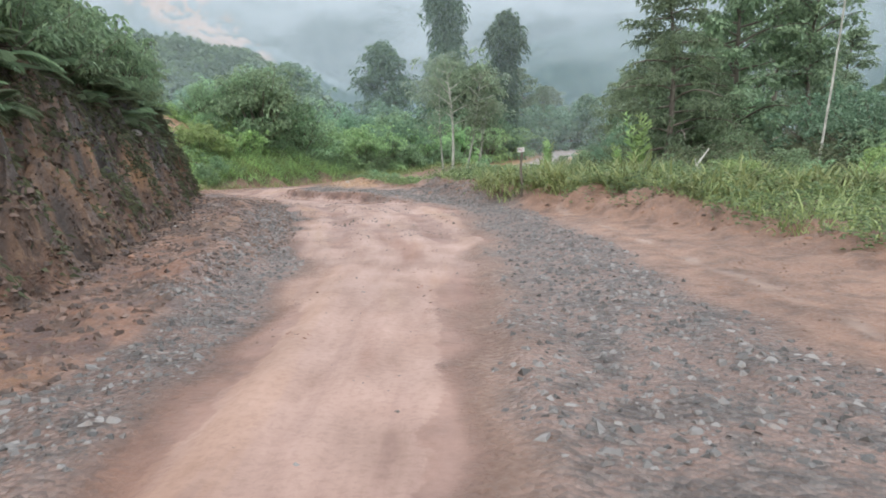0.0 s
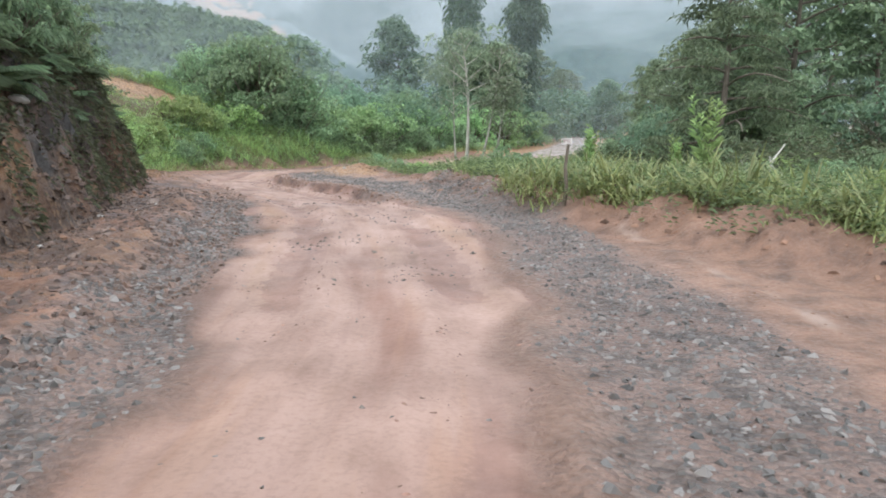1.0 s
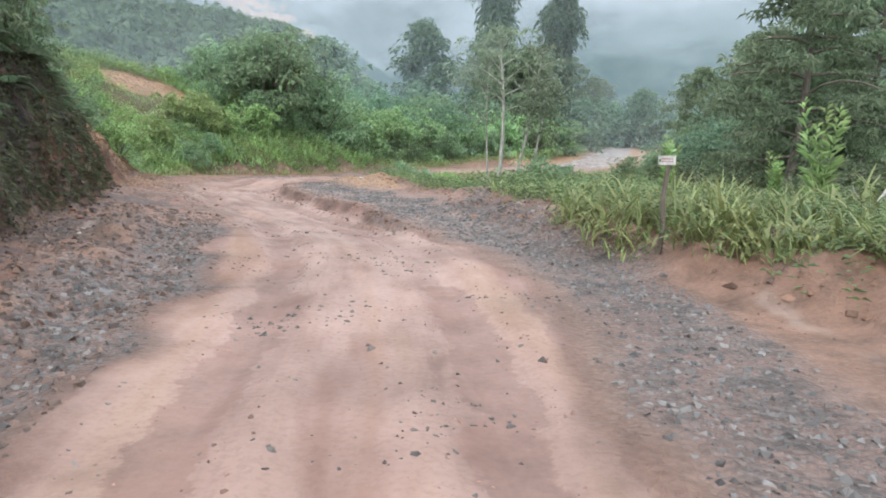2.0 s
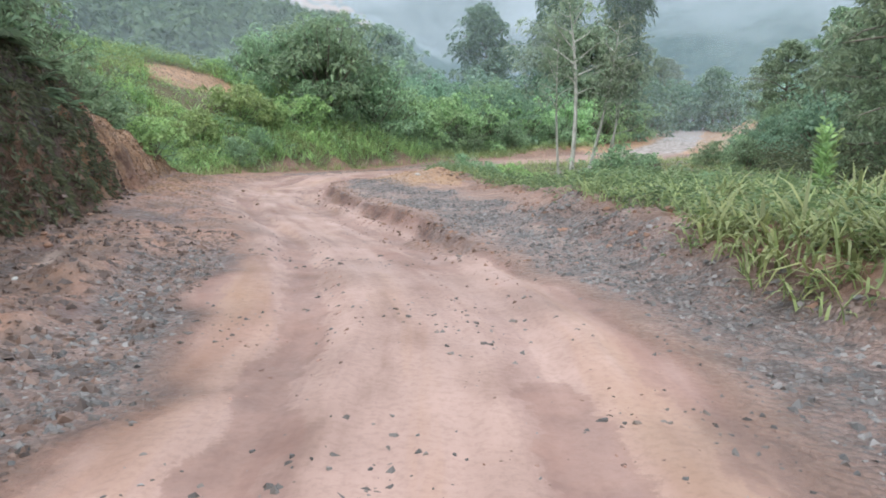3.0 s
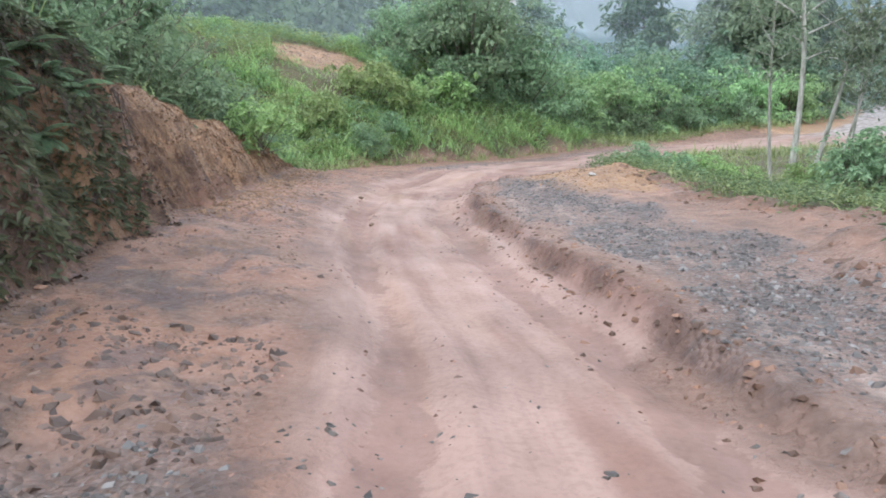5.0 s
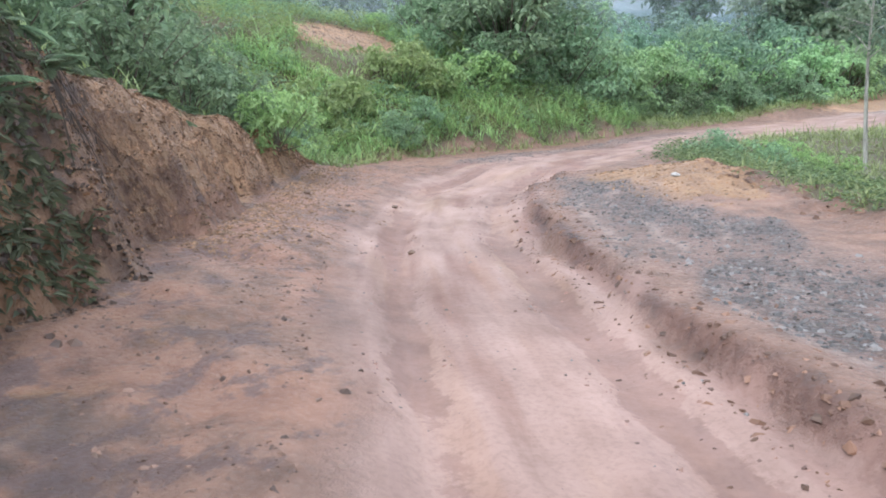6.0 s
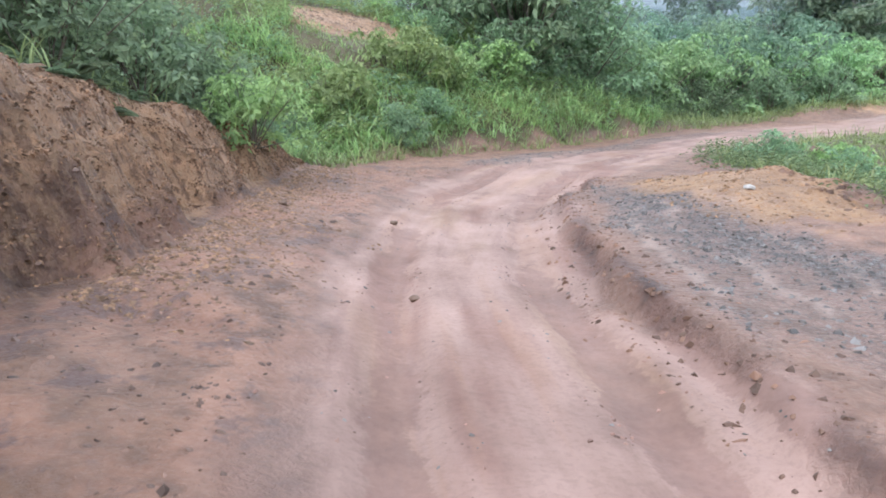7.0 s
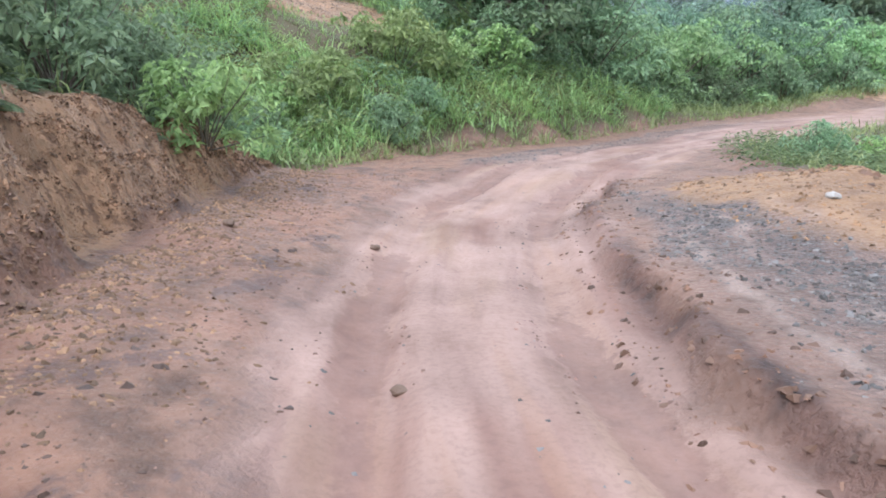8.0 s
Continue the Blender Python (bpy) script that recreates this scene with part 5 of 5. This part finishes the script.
gx, gy = scatter(rs, 60000, -12, -2.5, 4, 20, bench(-0.1))
stones(85, gx, gy, 0.02, 0.13, bench_mat, "earth_clods", "crumbled wet brown earth and stones below the cut bank", "earth")
gx, gy = scatter(rs, 50000, -15, -4, 19.5, 35, bench(0.25))
stones(95, gx, gy, 0.015, 0.065, damp_mat, "earth_clods", "fine crumbs of red earth beside the lane", "earth", 0.4)
talus_mat = stone_material("yellow_talus", (0.20, 0.118, 0.066), 0.8)
gy = rs.uniform(24.3, 35, 9000)
gx = along(LEFT, gy) + 0.25 + np.abs(rs.normal(size=9000)) * 0.55 * (1 + 0.5 * ripple(gy * 0, gy, 2.3))
stones(97, gx, gy, 0.015, 0.08, talus_mat, "earth_clods", "yellow-brown crumbs fallen along the foot of the cut", "earth", 0.35)
gx, gy = scatter(rs, 5000, -14, -4, 20, 36, lambda x, y: (x > along(LEFT, y) + 0.2) & (x < along(MUD_L, y) + 0.2) & (ripple(x + 5, y, 2.1) + rs.uniform(-0.4, 0.4, len(x)) > 0.45))
stones(98, gx, gy, 0.03, 0.13, bench_mat, "earth_clods", "dark wet clods strewn over the bench", "earth", 0.4)
gx, gy = scatter(rs, 26000, -8, 7, 8, 36, lambda x, y: (np.abs(x - along(RIGHT, y) - 0.3) < 1.0) & (ripple(x, y, 1.7) + rs.uniform(-0.6, 0.6, len(x)) > 0.05))
stones(86, gx, gy, 0.025, 0.15, clod_mat, "earth_clods", "clods of red earth along the verge", "earth")
gy = rs.uniform(22.6, 34.2, 24000)
gx = on_face(gy, rs.uniform(-0.1, 1.1, 24000))
stones(87, gx, gy, 0.014, 0.05, bank_mat, "earth_clods", "crumbly weathered soil on the orange cut bank", "earth", 0.2, True)
gy = rs.uniform(3, 23.8, 14000)
gx = on_face(gy, rs.uniform(-0.15, 1.05, 14000))
stones(89, gx, gy, 0.02, 0.09, root_mat, "earth_clods", "dark crumbling soil and roots on the shaded cut bank", "earth", 0.3, True)
gx, gy = scatter(rs, 5000, -8, -2, 29, 37, lambda x, y: zones(x, y)["spoil"] > rs.uniform(0.2, 0.9, len(x)))
stones(90, gx, gy, 0.03, 0.12, spoil_mat, "earth_clods", "lumps of orange clay on the spoil heap", "earth", 0.4)
gx, gy = scatter(rs, 4000, -12, 2, 3, 40, chosen("mud", 0.6))
stones(88, gx, gy, 0.015, 0.06, gravel_mat, "road_stones", "scattered small stones pressed into the mud", "gravel", 0.5)


gy = rs.uniform(18.5, 36, 1400)
gx = along(MUD_R, gy) + 0.15 + rs.normal(size=1400) * 0.32
stones(91, gx, gy, 0.02, 0.10, clod_mat, "earth_clods", "red clods broken from the washed-out step", "earth", 0.35)


rut_mat = stone_material("rut_crumbs", (0.185, 0.105, 0.078), 0.6)
gy = rs.uniform(5, 42, 5200)
side = rs.choice([-1.1, -0.6, 0.52, 1.08, -1.75], 5200)
gx = 0.5 * (along(MUD_L, gy) + along(MUD_R, gy)) + side + rs.normal(size=5200) * 0.1 + 0.12 * ripple(gy * 0, gy, 7)
few = ripple(gx * 0.6, gy, 2.4) > 0.0
stones(99, gx[few], gy[few], 0.012, 0.055, rut_mat, "earth_clods", "torn crumbs of red mud along the wheel ruts", "earth", 0.45)
rubble_mat = stone_material("wet_rubble", (0.088, 0.075, 0.065), 0.6)
gx, gy = scatter(rs, 8000, -6, 1.5, 11, 20, lambda x, y: (x > along(MUD_L, y)) & (x < along(MUD_R, y) + 0.3) & (ripple(x, y * 0.7, 1.8) + rs.uniform(-0.5, 0.5, len(x)) > 0.42))
stones(94, gx, gy, 0.025, 0.10, rubble_mat, "rubble", "patches of broken stone showing through the mud lane", "gravel", 0.45)
gx, gy = scatter(rs, 42000, -9, 3, 17, 36, chosen("gravel", 0.72))
stones(92, gx, gy, 0.03, 0.11, rubble_mat, "rubble", "coarse wet broken stone beside the washed-out step", "gravel", 0.35)
gx, gy = scatter(rs, 12000, -3, 8, 4, 24, lambda x, y: (x > along(GRAV_R, y) - 0.3) & (x < along(RIGHT, y) + 0.3) & (ripple(x, y, 1.9) + rs.uniform(-0.7, 0.7, len(x)) > 0.15))
stones(93, gx, gy, 0.012, 0.06, clod_mat, "earth_clods", "small crumbs of earth on the bare verge", "earth", 0.35)


gx, gy = scatter(rs, 6000, -24, -16, 42, 50, lambda x, y: np.exp(-(((x + 20.3) / 2.2) ** 2) - ((y - 46.4) / 2.3) ** 2) > rs.uniform(0.2, 0.5, len(x)))
stones(96, gx, gy, 0.03, 0.14, stone_material("tan_soil_crumbs", (0.25, 0.175, 0.12), 0.8), "earth_clods", "tan broken soil on the slipped patch of the slope", "earth", 0.3)


def boulder(seed, x, y, size, mat, label, flat=0.6, sink=0.25):
    rs = np.random.RandomState(seed)
    bm = bmesh.new()
    bmesh.ops.create_icosphere(bm, subdivisions=2, radius=size * 0.5)
    for v in bm.verts:
        k = 1 + 0.28 * noise.noise(v.co * (3.0 / size) + Vector((seed, 0, 0)))
        v.co = Vector((v.co.x * k * 1.15, v.co.y * k * 0.9, v.co.z * k * flat))
    me = bpy.data.meshes.new("stone")
    bm.to_mesh(me)
    bm.free()
    me.materials.append(mat)
    ob = new("stone", me)
    ob.matrix_basis = pose(x, y, float(land(x, y)) + size * flat * (0.5 - sink), rs.uniform(-10, 10), rs.uniform(-10, 10), rs.uniform(0, 360))
    return tagged(ob, label, "stone")


boulder(1, -5.1, 31.9, 0.15, pale_stone, "white broken stone lying on the orange spoil heap")
boulder(2, -6.6, 14.6, 0.26, pale_stone, "pale boulder stuck in the cut bank")
boulder(3, 0.45, 20.0, 0.15, clod_mat, "orange lump of earth at the grass edge")
boulder(4, -7.8, 26.5, 0.10, root_mat, "dark clod lying on the mud lane")
boulder(5, -9.6, 29.6, 0.11, root_mat, "brown clod beside the lane")
boulder(6, -11.0, 29.0, 0.14, root_mat, "brown stone at the foot of the bank")
boulder(7, -3.4, 45.2, 0.5, root_mat, "reddish stone on the far road edge")
rs = np.random.RandomState(91)
for k in range(18):
    y = rs.uniform(7, 24) if k % 3 else rs.uniform(10, 20)
    x = float(along(LEFT, y)) + rs.uniform(0.0, 0.9)
    boulder(20 + k, x, y, rs.uniform(0.05, 0.11), clod_mat if k % 3 else pale_stone, "loose stone fallen from the cut bank" if k % 3 else "pale stone in the ditch below the bank")


# ---------------------------------------------------------------- dead wood, palm plume, pole tree, sign
def dead_branch(x, y, lines, label):
    ob = thing("dead_branch", x, y, label, "dead branch", "", 0.05)
    for pts, r in lines:
        t = Tubes(6)
        rs = np.random.RandomState(int(r * 1000))
        t.add(curve_line(rs, pts[0], pts[1], 0.1, 6), r * np.linspace(1, 0.45, 6))
        part("limb", t.mesh("limb", bark_pale), ob)
    return ob


dead_branch(7.3, 23.7, [(((0, 0, -0.1), (1.35, 1.3, 1.15)), 0.055), (((0.3, 0.2, 0.3), (-0.2, 0.3, 0.75)), 0.03), (((0.75, 0.5, -0.1), (0.6, 0.4, 0.85)), 0.04), (((0.62, 0.4, 0.6), (1.5, 0.2, 0.15)), 0.035)],
            "bare bleached branches sticking out of the grass")

pole = tree(501, 13.4, 27.3, "tall leaning pale trunk with a small high crown", 15, 2.0, 0.8, 10, 4, 34, 0.3, leaf_mid, bark_pale, 0.045, 0.5, 0.4, 0.7, lean=0.06)


def plume(seed, x, y, height, label):
    """An upright tuft of long narrow leaves, like young bamboo or cane."""
    rs = np.random.RandomState(seed)
    ob = thing("cane_plant", x, y, label, "plant", "cane plants", 0.05)
    for k in range(5):
        lv = Leaves()
        a, ln = k * 1.26, height * rs.uniform(0.75, 1.05)
        lean = rs.uniform(0.04, 0.2)
        for j in range(46):
            f = 0.08 + 0.92 * j / 46
            p = np.array([math.cos(a) * lean * f * ln, math.sin(a) * lean * f * ln, f * ln])
            b = rs.uniform(0, 2 * math.pi)
            lv.add([p], [[math.cos(b) * 0.7, math.sin(b) * 0.7, 0.75]], 0.34 * height * (1.15 - 0.75 * f) * 0.7, 0.055, rs, 0.6, 0.25)
        part("shoot", lv.mesh("shoot", leaf_lime), ob)
    return ob


plume(1, 5.4, 21.6, 2.1, "pale green cane plume standing above the grass")
plume(2, 5.0, 22.6, 1.2, "light green cane plant in the verge")
plume(3, 2.66, 21.5, 1.2, "yellow-green grass plume at the verge")
plume(4, -15.6, 48.2, 1.5, "pale leafy plant beside the bend")


def sign(x, y, turn):
    """A small hand-painted board nailed to a stick."""
    ob = thing("sign", x, y, "small white board with red and green marks on a wooden stick", "sign", "", 0.1)
    top = 1.46 - float(land(x, y))
    t = Tubes(7)
    t.add([(0, 0, 0), (0.03, 0.01, 0.4), (-0.02, 0, 0.75), (0.01, 0, top - 0.03)], [0.035, 0.032, 0.03, 0.026])
    part("post", t.mesh("post", bark_grey), ob, "rough dark wooden stick")
    bm = bmesh.new()
    bmesh.ops.create_cube(bm, size=1)
    for v in bm.verts:
        v.co = Vector((v.co.x * 0.36, v.co.y * 0.014, v.co.z * 0.16))
    bmesh.ops.bevel(bm, geom=bm.edges[:], offset=0.003, segments=1, affect="EDGES")
    me = bpy.data.meshes.new("board")
    bm.to_mesh(me)
    bm.free()
    white = Nodes("weathered_white_board", 0.6)
    white.colour(white.ramp(white.noise(white.coords(), 9, 5), [(0.35, (0.42, 0.38, 0.34)), (0.6, (0.72, 0.70, 0.67))]))
    me.materials.append(white.mat)
    board = part("board", me, ob, "weathered white board")
    board.matrix_basis = pose(0, -0.035, top, 0, -6, 0) @ Matrix.Scale(0.64, 4)
    red, leafy = (0.30, 0.085, 0.07), (0.07, 0.19, 0.08)
    marks = [(leafy, -0.135, 0.0, 0.045, 0.05)] + [(red, -0.08 + 0.05 * k, 0.026, 0.032, 0.016) for k in range(5)] + [(red, -0.07 + 0.062 * k, -0.02, 0.042, 0.014) for k in range(4)]
    for col, bx, bz, w, h in marks:
        name = "mark"
        paint = Nodes("sign_paint", 0.6).colour(col)
        s = mesh_of(name, [(bx - w / 2, 0, bz - h / 2), (bx + w / 2, 0, bz - h / 2), (bx + w / 2, 0, bz + h / 2), (bx - w / 2, 0, bz + h / 2)], np.array([[0, 1, 2, 3]]), paint.mat)
        part(name, s, board).matrix_basis = pose(0, -0.011, 0)
    ob.matrix_basis = ob.matrix_basis @ pose(0, 0, 0, 0, 3, turn)
    return ob


sign(1.45, 16.35, -50)


def barrier(x, y, turn):
    """A short row of stakes holding the road's edge at the culvert."""
    ob = thing("stake_fence", x, y, "short row of dark wooden stakes at the road edge", "fence", "", 0.05)
    rs = np.random.RandomState(5)
    for k in range(9):
        t = Tubes(6)
        h = rs.uniform(0.5, 0.66)
        t.add([(0, 0, -0.2), (0.01, 0, h * 0.5), (rs.uniform(-0.03, 0.03), 0, h)], [0.07, 0.068, 0.06])
        part("stake", t.mesh("stake", bark_grey), ob).matrix_basis = pose(-0.8 + k * 0.2, rs.uniform(-0.03, 0.03), 0)
    r = Tubes(6)
    r.add([(-0.95, 0.07, 0.32), (0, 0.08, 0.34), (0.95, 0.07, 0.30)], [0.035, 0.035, 0.03])
    part("rail", r.mesh("rail", bark_grey), ob)
    ob.matrix_basis = ob.matrix_basis @ pose(0, 0, 0, 0, 0, turn)
    return ob


barrier(3.0, 46.4, 5)

dead_branch(-11.3, 23.3, [(((0, 0, -0.1), (0.25, -0.1, 0.55)), 0.028), (((0.25, -0.1, 0.5), (0.75, -0.15, 0.72)), 0.022)], "bleached bent stick on top of the bank")
